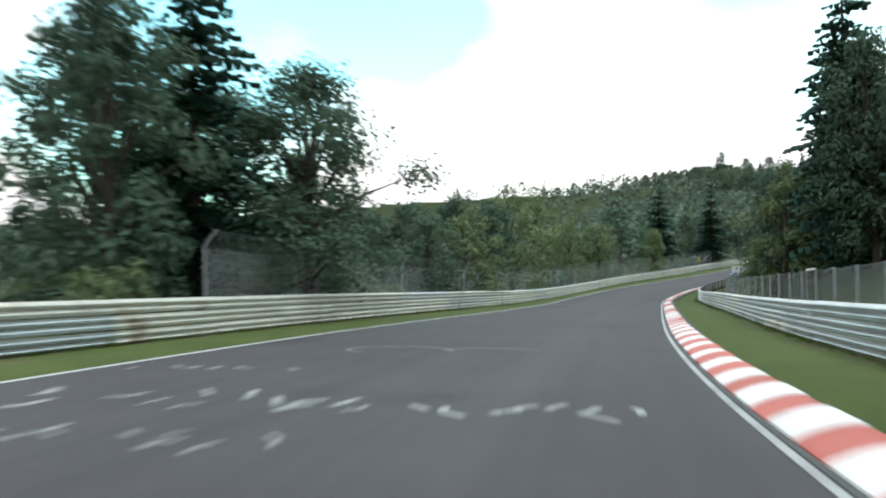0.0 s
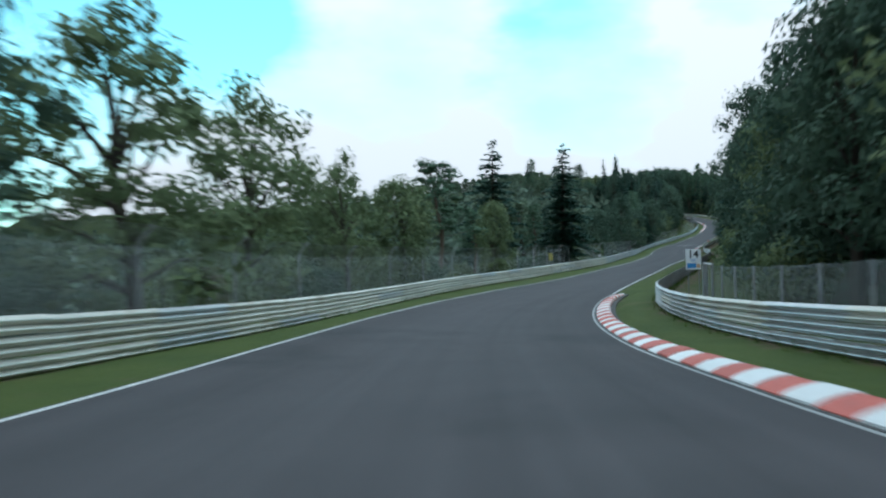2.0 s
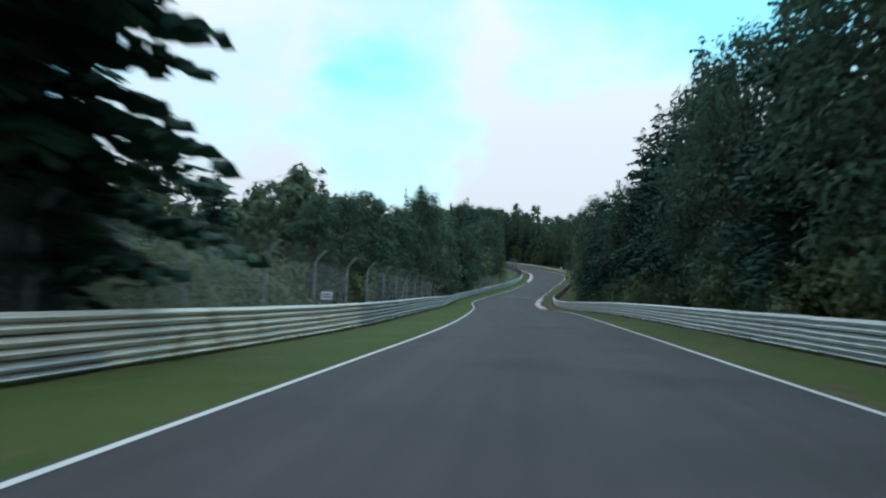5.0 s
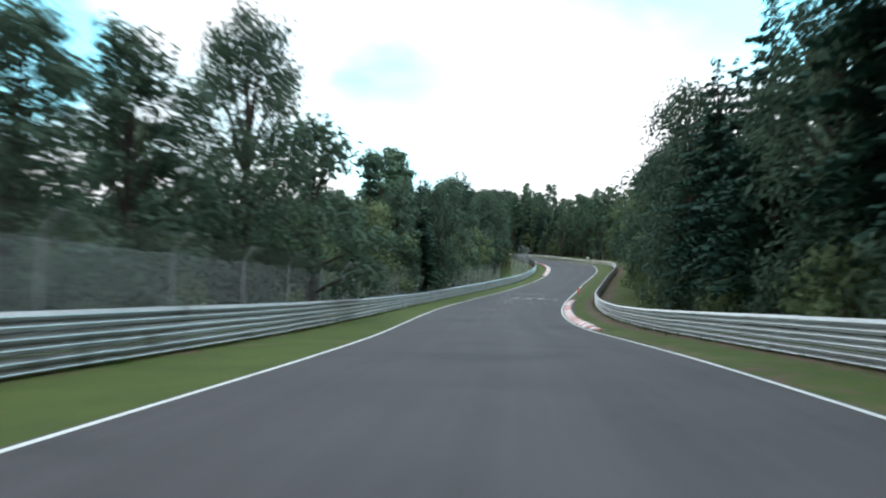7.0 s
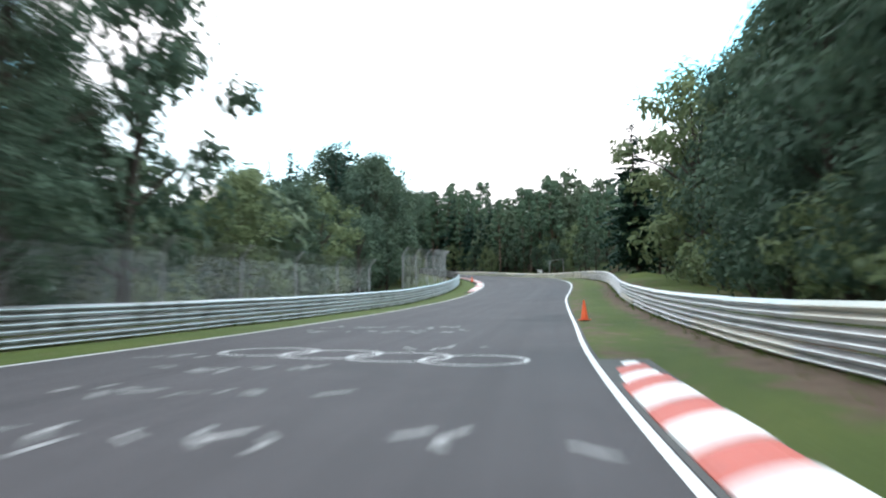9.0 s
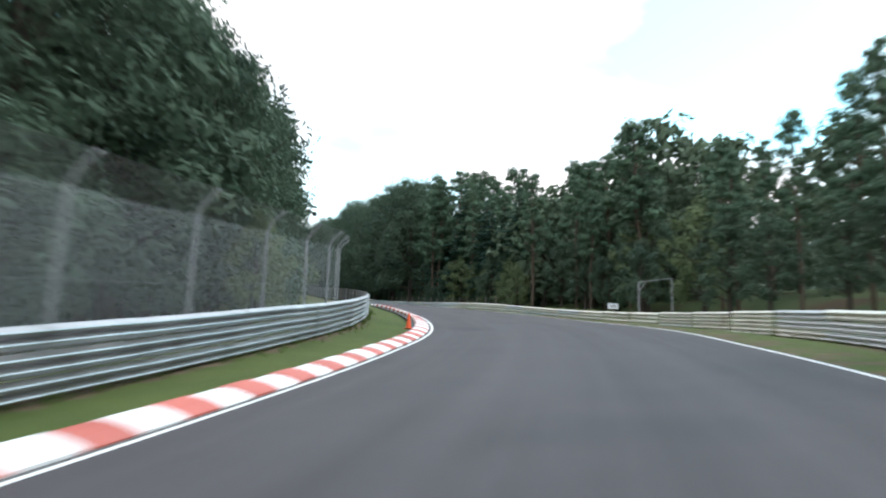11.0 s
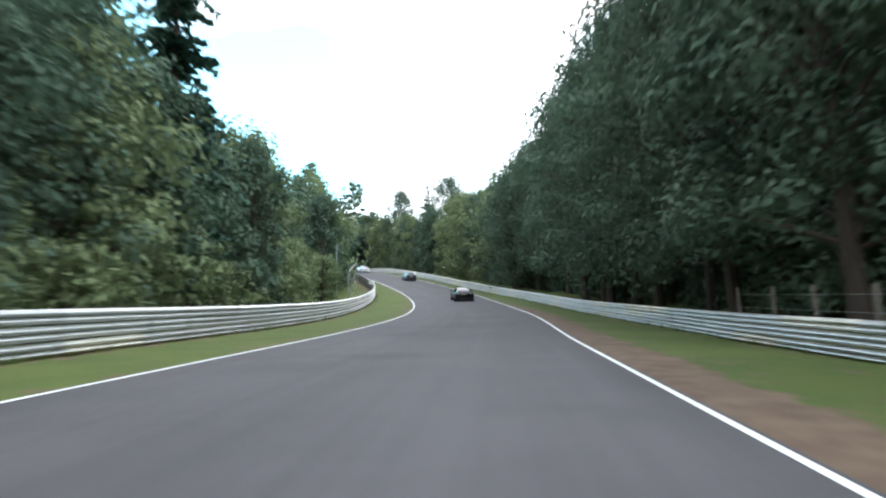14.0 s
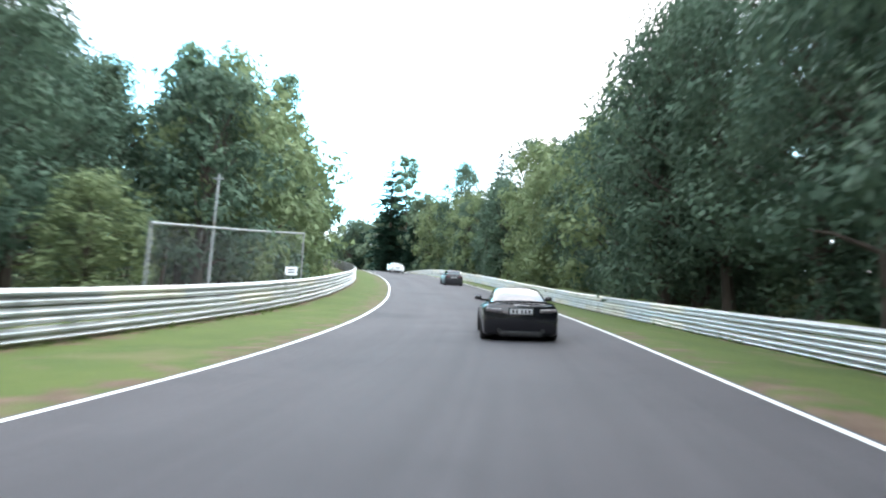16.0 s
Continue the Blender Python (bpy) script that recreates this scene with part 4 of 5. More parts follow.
def plant(kind, x, y, height, pick=None, wide=1.0, z=None):
    """Sets a tree of that kind and height on the ground at x, y."""
    if kind in ("oak", "shade") and height > 14.5:
        kind = "tall"
    if pick is not None:
        trees.seed(int(x * 31 + y * 17 + height))
    choices = BACK if kind == "back" else KINDS[kind]
    i = trees.randrange(len(choices)) if pick is None else pick % len(choices)
    u, off = locate(x, y)
    if kind == "oak" and pick is None and i == 2:  # the pale ones stand only where they are named
        i = 0
    proto, tall = choices[i]
    if kind in ("bush", "low"):
        height = min(height, 3.6)
    s = height / tall
    least = (rail_l(u) if off > 0 else rail_r(u)) + (1.8 if pick is not None else {"oak": 5.0, "near": 5.0, "back": 5.0, "spruce": 4.4, "shade": 4.4, "tall": 6.0, "grove": 3.0, "pine": 3.6, "birch": 3.8, "pale": 4.6, "bush": 3.4, "low": 3.4}[kind])
    if abs(off) < least:  # keep stems behind the rail and its fence
        p = spot(u, math.copysign(least, off))
        x, y = p.x, p.y
    g = ground_z(x, y) - 0.15 if z is None else z
    m = Matrix.Translation((x, y, g)) @ pose(0, 0, 0, trees.uniform(-1.5, 1.5), trees.uniform(-1.5, 1.5), trees.uniform(0, 360))
    if kind == "back":
        w = s * wide * trees.uniform(0.92, 1.08)
        behind.append((i, m @ Matrix.Diagonal((w, w, s, 1))))
        return None
    if proto.name not in used:
        used.add(proto.name)
        ob = proto
        ob.matrix_basis = m
    else:
        ob = copy_thing(proto, m)
    w = s * wide * trees.uniform(0.92, 1.08)
    ob.scale = (w, w, s)
    return ob


def belt(u0, u1, near, far, gap, kinds, low, high, jitter=0.4, wide=1.0):
    """An uneven row of trees along the road; near and far are offsets (left positive)."""
    trees.seed(int(u0 * 7 + u1 * 3 + near * 101))
    u = u0
    while u < u1:
        off = trees.uniform(near, far)
        p = spot(u, off)
        k = trees.choice(kinds)
        plant(k, p.x, p.y, trees.uniform(low, high), wide=wide)
        u += gap * trees.uniform(1 - jitter, 1 + jitter)


# single trees that stand out, as x, y, height above the road there
for kind, x, y, h, pick, wide in [
    ("near", -1.6, 59.5, 8.0, 0, 1.2), ("near", -5.0, 31.4, 10.6, 0, 1.5), ("near", -9.0, 34.0, 11.0, 1, 1.2), ("oak", -14.0, 30.0, 13.5, 1, 1.2), ("spruce", -13.0, 34.0, 15.0, 1, 1.2), ("spruce", -9.0, 28.0, 16.5, 0, 0.95), ("spruce", 33.5, 66.0, 20.0, 1, 1.0), ("spruce", 29.5, 55.0, 24.0, 0, 0.9), ("oak", -10.4, 24.0, 12.5, 1, 1.0), ("pine", -13.9, 69.1, 15.5, 0, 1.3), ("birch", -1.0, 45.9, 6.0, 0, 1.25),
    ("birch", 1.4, 55.2, 7.2, 1, 1.25), ("birch", -2.4, 52.0, 8.0, 0, 1.4), ("birch", 3.4, 65.2, 9.0, 0, 1.2), ("oak", 1.0, 62.5, 9.3, 0, 1.0), ("spruce", -9.5, 56.0, 11.0, 0, 1.1), ("oak", -12.5, 60.0, 10.5, 1, 1.0), ("birch", 6.6, 74.0, 10.4, 1, 1.3), ("birch", 9.6, 86.0, 11.0, 1, 0.9), ("birch", 15.5, 94.2, 8.5, 1, 0.9),
    ("oak", 20.2, 101.5, 8.2, 2, 1.15), ("oak", 14.6, 100.0, 8.6, 2, 1.1), ("pine", 24.9, 109.8, 10.6, 1, 1.9), ("pine", 34.5, 133.0, 8.5, 1, 1.6), ("oak", 31.1, 113.2, 7.4, 2, 0.9),
    ("spruce", 38.3, 138.4, 17.4, 0, 1.2), ("spruce", 47.9, 139.5, 16.2, 1, 1.3), ("pine", 47.0, 146.5, 9.0, 0, 1.6), ("oak", -5.5, 54.0, 8.0, 0, 1.0),
    ("near", 88.4, 203.4, 13.8, 1, 0.85), ("oak", 83.5, 198.5, 11.0, 1, 1.0), ("birch", 93.0, 208.4, 10.8, 0, 1.2), ("oak", 100.4, 232.6, 11.5, 1, 1.1), ("oak", 103.2, 236.4, 11.0, 0, 1.0), ("pine", 109.2, 237.8, 14.5, 1, 1.4), ("oak", 108.5, 233.5, 11.0, 1, 1.0), ("oak", 100.0, 222.0, 6.2, 0, 1.3), ("oak", 105.0, 230.8, 9.2, 2, 1.1), ("spruce", 113.6, 237.0, 12.0, 1, 1.0), ("oak", 111.5, 242.5, 12.0, 0, 1.1), ("spruce", 107.0, 236.0, 14.0, 0, 1.1), ("oak", 114.5, 248.0, 11.5, 1, 1.1), ("pine", 112.5, 243.0, 15.5, 0, 1.6), ("pine", 115.0, 248.0, 14.0, 1, 1.4), ("oak", 120.0, 252.0, 9.5, 1, 0.9),
    ("birch", 121.6, 249.9, 14.0, 0, 0.95), ("near", 118.0, 243.0, 12.0, 0, 0.9), ("near", 117.5, 249.0, 11.0, 1, 0.9), ("oak", 129.2, 261.3, 8.6, 2, 1.0), ("oak", 135.2, 268.6, 8.8, 0, 0.9),
    ("spruce", 186.0, 578.0, 17.0, 0, 1.0), ("oak", 190.5, 584.0, 17.0, 0, 1.1), ("oak", 180.0, 572.0, 16.5, 1, 1.1), ("oak", 196.0, 590.0, 17.0, 1, 1.1),
    ("oak", 191.8, 435.3, 5.2, 2, 1.25), ("near", 183.4, 451.6, 14.4, 0, 1.0), ("near", 178.0, 447.0, 17.0, 1, 0.9), ("near", 186.0, 463.0, 14.0, 0, 0.9), ("pine", 188.2, 452.6, 14.5, 0, 0.9),
    ("pine", 197.0, 316.0, 15.0, 1, 1.1), ("spruce", 204.5, 343.5, 14.0, 0, 1.0), ("spruce", 175.6, 277.6, 16.5, 0, 1.1),
    ("spruce", 178.0, 371.0, 22.5, 1, 0.85), ("pine", 213.2, 364.1, 18.5, 0, 1.0), ("pine", 221.8, 369.8, 21.5, 1, 1.0), ("pine", 209.2, 360.0, 18.5, 1, 1.0),
    ("pine", 216.0, 385.2, 20.0, 0, 1.0), ("pine", 222.0, 384.4, 22.5, 1, 1.0), ("oak", 182.6, 386.3, 16.5, 0, 0.9), ("oak", 175.0, 338.5, 16.5, 1, 0.85),
    ("near", 187.4, 458.0, 13.5, 1, 1.0), ("pine", 189.4, 476.8, 18.8, 0, 1.0), ("spruce", 193.6, 552.0, 24.5, 0, 1.0), ("pine", 198.0, 552.6, 24.8, 1, 1.0),
    ("pine", 206.4, 368.4, 16.5, 0, 0.9), ("spruce", 178.7, 377.5, 22.0, 0, 0.8), ("spruce", 185.0, 397.5, 28.5, 1, 0.6), ("spruce", 182.0, 393.0, 28.5, 0, 0.6), ("spruce", 179.5, 388.0, 30.0, 1, 0.58), ("spruce", 179.0, 398.0, 27.5, 0, 0.6),
    ("oak", 178.5, 352.5, 20.0, 1, 0.85), ("oak", 180.5, 380.0, 20.0, 0, 0.9), ("spruce", 177.0, 346.0, 22.0, 0, 0.85), ("spruce", 179.3, 362.0, 21.0, 1, 0.85),
    ("oak", 214.5, 448.0, 15.8, 0, 1.0), ("spruce", 213.0, 522.0, 20.8, 1, 0.9), ("oak", 217.2, 516.6, 21.5, 0, 1.0), ("oak", 208.4, 534.0, 20.2, 1, 1.0),
]:
    plant(kind, x, y, h, pick, wide, z=None)

# woods along both sides
belt(-30, 120, 14, 24, 7, ["bush", "pale", "bush"], 3.0, 5.0)
belt(0, 150, 22, 45, 7, ["pale"], 6.0, 8.5)
belt(20, 170, 10.6, 12, 4.5, ["bush"], 1.6, 2.6)
belt(150, 180, 12.5, 16, 5.5, ["birch", "bush"], 3.5, 5.0)
belt(180, 230, 11.5, 14, 5.5, ["oak", "birch", "bush"], 6.0, 10.0)
belt(230, 265, 11.5, 14, 5.5, ["oak", "birch", "bush"], 5.0, 7.5)
belt(182, 225, 15, 22, 6.0, ["back", "spruce", "oak"], 9.0, 14.0)
belt(225, 262, 15, 22, 6.0, ["back", "oak"], 7.5, 9.5)
belt(262, 320, 13, 20, 5.0, ["oak", "birch", "back"], 7.0, 9.5)
belt(182, 225, 23, 36, 7.0, ["back", "back", "spruce"], 10.0, 13.0)
belt(225, 262, 23, 36, 7.0, ["back"], 8.0, 9.5)
belt(262, 330, 22, 32, 6.5, ["back"], 8.0, 10.0)
belt(185, 262, 11.2, 12.4, 4.5, ["bush"], 2.0, 3.4)
belt(262, 312, 13, 14.5, 4.5, ["bush"], 2.4, 3.4)
belt(338, 362, 15.5, 18, 4.0, ["oak", "oak", "birch"], 13.0, 17.0)
belt(362, 400, 13.5, 16, 4.6, ["oak", "oak", "birch"], 12.0, 17.0)
belt(400, 466, 12, 15, 4.6, ["oak", "oak", "pale"], 11.0, 15.0)
belt(345, 455, 17, 24, 5.5, ["spruce", "shade", "spruce"], 17.0, 21.0)
belt(455, 482, 17, 22, 5.0, ["near"], 12.0, 14.4)
belt(468, 488, 12.5, 14.5, 4.5, ["pale"], 4.5, 6.5)
belt(318, 342, 20, 26, 4.5, ["shade"], 10.0, 12.0)
belt(316, 340, 14.5, 19, 4.5, ["oak", "birch"], 7.0, 9.5)
belt(308, 346, 23, 31, 4.5, ["back"], 8.0, 10.5)
belt(356, 468, 11.5, 13, 4.0, ["bush", "birch"], 3.5, 6.0)
belt(505, 565, 12.5, 16, 4.6, ["oak", "birch", "pale"], 12.0, 16.0)
belt(560, 660, 12, 18, 4.6, ["back"], 10.0, 14.0)
belt(480, 522, 19, 28, 4.2, ["near", "shade", "near", "pine"], 13.0, 16.5)
belt(522, 560, 21, 34, 6.0, ["back", "pine", "back"], 14.0, 17.0)
belt(560, 660, 21, 34, 8.0, ["back"], 9.0, 11.0)
belt(512, 640, 11.0, 14, 4.5, ["bush", "pale"], 3.0, 6.0)
belt(70, 130, -13, -16, 5.0, ["oak", "pale", "oak"], 10.0, 11.8)
belt(130, 190, -11.5, -14, 5.0, ["oak", "oak", "spruce"], 15.0, 18.5)
belt(190, 225, -12.5, -15, 5.0, ["spruce", "oak", "spruce"], 17.0, 21.0)
belt(225, 262, -11.5, -14, 5.0, ["oak", "oak", "spruce"], 13.0, 16.5)
belt(262, 318, -12.5, -15, 5.0, ["oak", "oak", "birch"], 11.0, 14.4)
belt(-20, 90, -18, -24, 5.5, ["spruce", "spruce", "shade"], 15.0, 20.0)
belt(55, 140, -18, -25, 6.0, ["back", "shade", "back"], 10.5, 13.0)
belt(140, 318, -18, -25, 6.0, ["back", "spruce", "back"], 12.0, 16.0)
belt(85, 318, -27, -40, 16.0, ["back"], 11.0, 14.0)
belt(82, 318, -11.5, -13, 4.5, ["bush"], 2.2, 4.2)
belt(318, 385, -14, -18, 4.6, ["pine", "pine", "oak"], 9.5, 12.0)
belt(385, 418, -14, -18, 4.6, ["pine", "spruce", "pine"], 12.0, 14.0)
belt(418, 446, -13, -16, 3.8, ["pine", "spruce", "pine"], 16.0, 20.0)
belt(335, 432, -13, -16, 4.4, ["birch"], 4.5, 7.5)
belt(318, 385, -20, -27, 3.6, ["pine", "back"], 11.0, 14.0)
belt(385, 450, -20, -27, 3.6, ["pine", "back"], 13.0, 17.0)
belt(318, 385, -30, -40, 8.0, ["back"], 9.0, 11.0)
belt(385, 450, -30, -40, 8.0, ["back"], 13.0, 16.0)
belt(448, 540, -21, -30, 6.0, ["pine", "back", "pine"], 16.0, 20.0)
belt(540, 660, -20, -30, 7.0, ["back"], 10.0, 13.0)
belt(438, 484, -10.5, -12.5, 5.2, ["grove"], 19.0, 22.0)
belt(446, 480, -15, -18, 4.6, ["pine", "shade", "shade"], 19.5, 22.5)
belt(484, 506, -11.5, -14, 5.0, ["grove", "grove", "spruce"], 18.0, 20.0)
belt(506, 545, -12.0, -15, 4.6, ["grove", "shade", "pale"], 14.0, 17.5)
belt(540, 600, -13.0, -16, 4.6, ["pale", "shade", "pale"], 11.0, 14.4)
belt(600, 660, -12.0, -16, 3.6, ["back", "spruce", "back"], 14.5, 16.5)
belt(446, 540, -32, -44, 14, ["back"], 16.0, 19.0)
belt(520, 640, -12, -13.5, 5.0, ["bush"], 2.0, 4.0)
belt(428, 540, -12.5, -15, 4.2, ["low"], 2.6, 3.6)
belt(385, 545, -17, -21, 4.2, ["back"], 8.0, 15.0)
belt(388, 545, -22, -27, 4.0, ["back", "back", "pine"], 7.0, 14.0)
for kind in KINDS:  # any model not planted yet
    for i, (proto, tall) in enumerate(KINDS[kind]):
        if proto.name not in used:
            plant(kind, *spot(640, 30).xy, tall, i)


def woods_behind():
    """The trees that fill the wood behind its edge, which nobody could count, as one body."""
    models = []
    for build, _ in BACK:
        bm = bmesh.new()
        verts, faces = [], []
        build(bm, verts, faces)
        bm.verts.index_update()
        stem = [v.co.copy() for v in bm.verts]
        n = len(stem)
        polys = [[v.index for v in f.verts] for f in bm.faces] + [[n + j for j in f] for f in faces]
        models.append((np.array([tuple(v) for v in stem + verts]), polys, len(bm.faces)))
        bm.free()
    every, polys, mats, start = [], [], [], 0
    for i, m in behind:
        pts, fs, stems = models[i]
        a = np.array(m)
        every.append(pts @ a[:3, :3].T + a[:3, 3])
        polys += [[start + j for j in f] for f in fs]
        mats += [1] * stems + [0] * (len(fs) - stems)
        start += len(pts)
    ob = from_lists("woods_behind", np.vstack(every), polys, [WOOD_LEAF, BARK])
    ob.data.polygons.foreach_set("material_index", mats)
    tagged(ob, "dense green broadleaf wood behind the roadside trees", "woodland", kind="stuff")


woods_behind()


# ---- far woods on the hills ----
def far_woods():
    rnd = random.Random(5)
    pts = []
    while len(pts) < 9500:
        u = rnd.uniform(-60, 660)
        side = rnd.choice((1, 1, 1, -1))
        off = side * (45 + (760 if side > 0 else 260) * rnd.random() ** 1.2)
        x, y, z, fall, w, rl, rr, nx, ny = sample(u)
        px, py = x + nx * off + rnd.uniform(-30, 30), y + ny * off + rnd.uniform(-30, 30)
        if u > 560:
            px, py = px + rnd.uniform(-150, 250), py + rnd.uniform(0, 320)
        pts.append((px, py))
    pts = np.array(pts)
    zs = land(pts[:, 0], pts[:, 1])
    verts, faces = [], []
    for (x, y), z in zip(pts, zs):
        uu, off = locate(x, y)
        if off > 0 and uu < 180 and off < 75:
            continue
        if abs(off) < 40 and math.hypot(x - spot(uu, 0).x, y - spot(uu, 0).y) < 40:
            continue
        if math.hypot(x - spot(uu, 0).x, y - spot(uu, 0).y) > 150:
            z += wobble(x, y, 190, 8)
        con = rnd.random() < 0.16
        h, r = rnd.uniform(9, 12.5), rnd.uniform(2.9, 4.4)
        for k in range(21):
            t = rnd.random()
            rr_ = (1.05 - t) * r * 0.75 if con else r * math.sin(math.pi * (0.15 + 0.8 * t)) ** 0.6
            a = rnd.uniform(0, 6.28)
            c = Vector((x + math.cos(a) * rr_, y + math.sin(a) * rr_, z + h * (0.08 + 0.92 * t) * (1.25 if con else 1)))
            leaf(verts, faces, c, 2.5 if not con else 1.95, rnd, 0.7)
    # the haze over these woods lies in their leaf colour only
    ob = from_lists("far_woods", verts, faces, HAZED_LEAF)
    tagged(ob, "distant mixed green woodland covering the hills, its leaf colour paled for haze", "woodland", kind="stuff")


far_woods()


# ---- cars ----
PAINT_BLACK = material("black_paint", (0.006, 0.006, 0.008), (0.01, 0.01, 0.013), 1.0, 0.16, spec=0.6)
PAINT_DARK = material("dark_grey_paint", (0.02, 0.02, 0.024), (0.03, 0.03, 0.034), 1.0, 0.3, spec=0.6)
PAINT_WHITE = material("white_paint", (0.74, 0.75, 0.76), (0.8, 0.8, 0.8), 1.0, 0.25, spec=0.6)
GLASS = material("tinted_glass", (0.008, 0.009, 0.01), (0.012, 0.013, 0.014), 1.0, 0.06, spec=1.0)
RUBBER = material("tyre_rubber", (0.012, 0.012, 0.012), (0.022, 0.022, 0.022), 6.0, 0.85)
ALLOY = material("alloy_rim", (0.3, 0.3, 0.31), (0.42, 0.42, 0.43), 3.0, 0.35, metal=0.9)
LENS = material("clear_lamp_lens", (0.1, 0.09, 0.09), (0.19, 0.17, 0.17), 5.0, 0.2, spec=0.8)
TAIL_RED = material("tail_lamp_red", (0.06, 0.012, 0.012), (0.1, 0.03, 0.03), 5.0, 0.2, spec=0.8)
TRIM_BLACK = material("black_plastic", (0.01, 0.01, 0.01), (0.02, 0.02, 0.02), 8.0, 0.55)
PLATE = material("plate_white", (0.42, 0.42, 0.42), (0.5, 0.5, 0.5), 5.0, 0.45)
CHROME = material("exhaust_steel", (0.4, 0.4, 0.4), (0.5, 0.5, 0.5), 5.0, 0.3, metal=1.0)
SOOTED = material("sooted_steel", (0.03, 0.03, 0.03), (0.06, 0.06, 0.06), 5.0, 0.5, metal=0.8)


def loft(bm, sections):
    """Skins closed left-right symmetric sections: each a y and half-outline points (x, z) from the bottom middle to the top middle."""
    rings = []
    for y, outline in sections:
        ring = [bm.verts.new((x, y, z)) for x, z in outline] + [bm.verts.new((-x, y, z)) for x, z in outline[-2:0:-1]]
        rings.append(ring)
    n = len(rings[0])
    for a, b in zip(rings, rings[1:]):
        for i in range(n):
            bm.faces.new((a[i], a[(i + 1) % n], b[(i + 1) % n], b[i]))
    bm.faces.new(rings[0][::-1])
    bm.faces.new(rings[-1])
    bmesh.ops.recalc_face_normals(bm, faces=bm.faces)


def eased(values, per=4):
    return spline(values, per)


def build_car(label, paint, length, width, height, fast=True, wing=0.0, low=0.16, lens=TAIL_RED, lens_label="dark red tail lamp"):
    """A car along +y, its rear at y = 0: body, cabin, glass, lamps, plate, wheels, mirrors."""
    root = empty("car", Matrix(), label, "car", "cars on the track")
    hw = width / 2
    deck = height * (0.74 if fast else 0.72)
    # y share, half width, top, bottom
    plan = eased([(0.0, 0.88, deck * 0.93, low + 0.12), (0.02, 0.94, deck * 0.985, low + 0.05), (0.08, 0.985, deck, low + 0.02), (0.2, 1.0, deck * 0.99, low), (0.42, 0.955, deck * 0.95, low),
                  (0.62, 0.955, deck * 0.93, low), (0.8, 0.99, deck * 0.88, low), (0.93, 0.93, deck * 0.76, low + 0.02), (0.985, 0.78, deck * 0.66, low + 0.08), (1.0, 0.62, deck * 0.58, low + 0.14)])
    secs = []
    for y, w, top, bot in plan:
        x = hw * w
        secs.append((y * length, [(0, bot), (x * 0.86, bot), (x * 0.965, bot + 0.05), (x * 0.985, bot + 0.2), (x, (bot + top) * 0.52), (x * 0.985, top - 0.2), (x * 0.93, top - 0.09), (x * 0.82, top - 0.025), (x * 0.5, top), (0, top + 0.012)]))
    bm = bmesh.new()
    loft(bm, secs)
    body = part("body", bm, paint, root, smooth=True)
    # cabin: rear screen, roof, windscreen and side glass
    if fast:
        cab = [(0.12, 0.7, deck - 0.02), (0.22, 0.66, deck + (height - deck) * 0.55), (0.32, 0.6, deck + (height - deck) * 0.9), (0.42, 0.575, height), (0.52, 0.58, height * 0.995), (0.6, 0.62, deck + (height - deck) * 0.72), (0.7, 0.72, deck * 0.93)]
    else:
        cab = [(0.02, 0.72, deck - 0.02), (0.07, 0.68, deck + (height - deck) * 0.7), (0.11, 0.64, deck + (height - deck) * 0.97), (0.25, 0.63, height), (0.5, 0.62, height * 0.99), (0.6, 0.66, deck + (height - deck) * 0.6), (0.7, 0.74, deck * 0.93)]
    cab = eased(cab, 3)
    base = deck * 0.9
    for nm, lo, hi, mat in (("rear_window", 0, 0.34 if fast else 0.1, GLASS), ("roof", 0.34 if fast else 0.1, 0.535, paint), ("windscreen", 0.535, 1.0, GLASS)):
        bm = bmesh.new()
        rows = []
        for y, w, z in [c for c in cab if lo - 0.02 <= c[0] <= hi + 0.02]:
            x = hw * w
            rows.append([bm.verts.new(v) for v in ((-x, y * length, z - 0.05), (-x * 0.86, y * length, z - 0.012), (-x * 0.4, y * length, z + 0.004), (0, y * length, z + 0.008), (x * 0.4, y * length, z + 0.004), (x * 0.86, y * length, z - 0.012), (x, y * length, z - 0.05))])
        for a, b in zip(rows, rows[1:]):
            for i in range(6):
                bm.faces.new((a[i], a[i + 1], b[i + 1], b[i]))
        bmesh.ops.recalc_face_normals(bm, faces=bm.faces)
        ob = part(nm, bm, mat, root, smooth=True)
    for sx in (-1, 1):
        bm = bmesh.new()
        top = [bm.verts.new((sx * hw * w, y * length, z - 0.05)) for y, w, z in cab]
        low_ = [bm.verts.new((sx * hw * max(w + 0.13, 0.8) * 0.985, y * length, min(base, z - 0.05))) for y, w, z in cab]
        for i in range(len(cab) - 1):
            bm.faces.new((top[i], top[i + 1], low_[i + 1], low_[i]))
        bmesh.ops.recalc_face_normals(bm, faces=bm.faces)
        part("side_window", bm, GLASS, root, smooth=True)
        # tail lamp, wrapped round the corner
        bm = bmesh.new()
        zl = deck * (0.8 if fast else 0.86)
        box(bm, sx * hw * 0.68, 0.022, zl, hw * 0.42, 0.09, 0.085 if fast else 0.16, 0.02, Matrix.Rotation(sx * 0.12, 4, "Z") @ Matrix.Rotation(-sx * 0.05, 4, "Y"))
        part("tail_lamp", bm, lens, root, lens_label)
        bm = bmesh.new()
        tube(bm, [(sx * hw * 0.55, -0.02, low + 0.16), (sx * hw * 0.55, 0.2, low + 0.16)], [0.05, 0.05], 10)
        part("exhaust_pipe", bm, SOOTED, root)
        bm = bmesh.new()
        box(bm, sx * (hw + 0.02), length * 0.6, deck + 0.03, 0.19, 0.1, 0.12, 0.035)
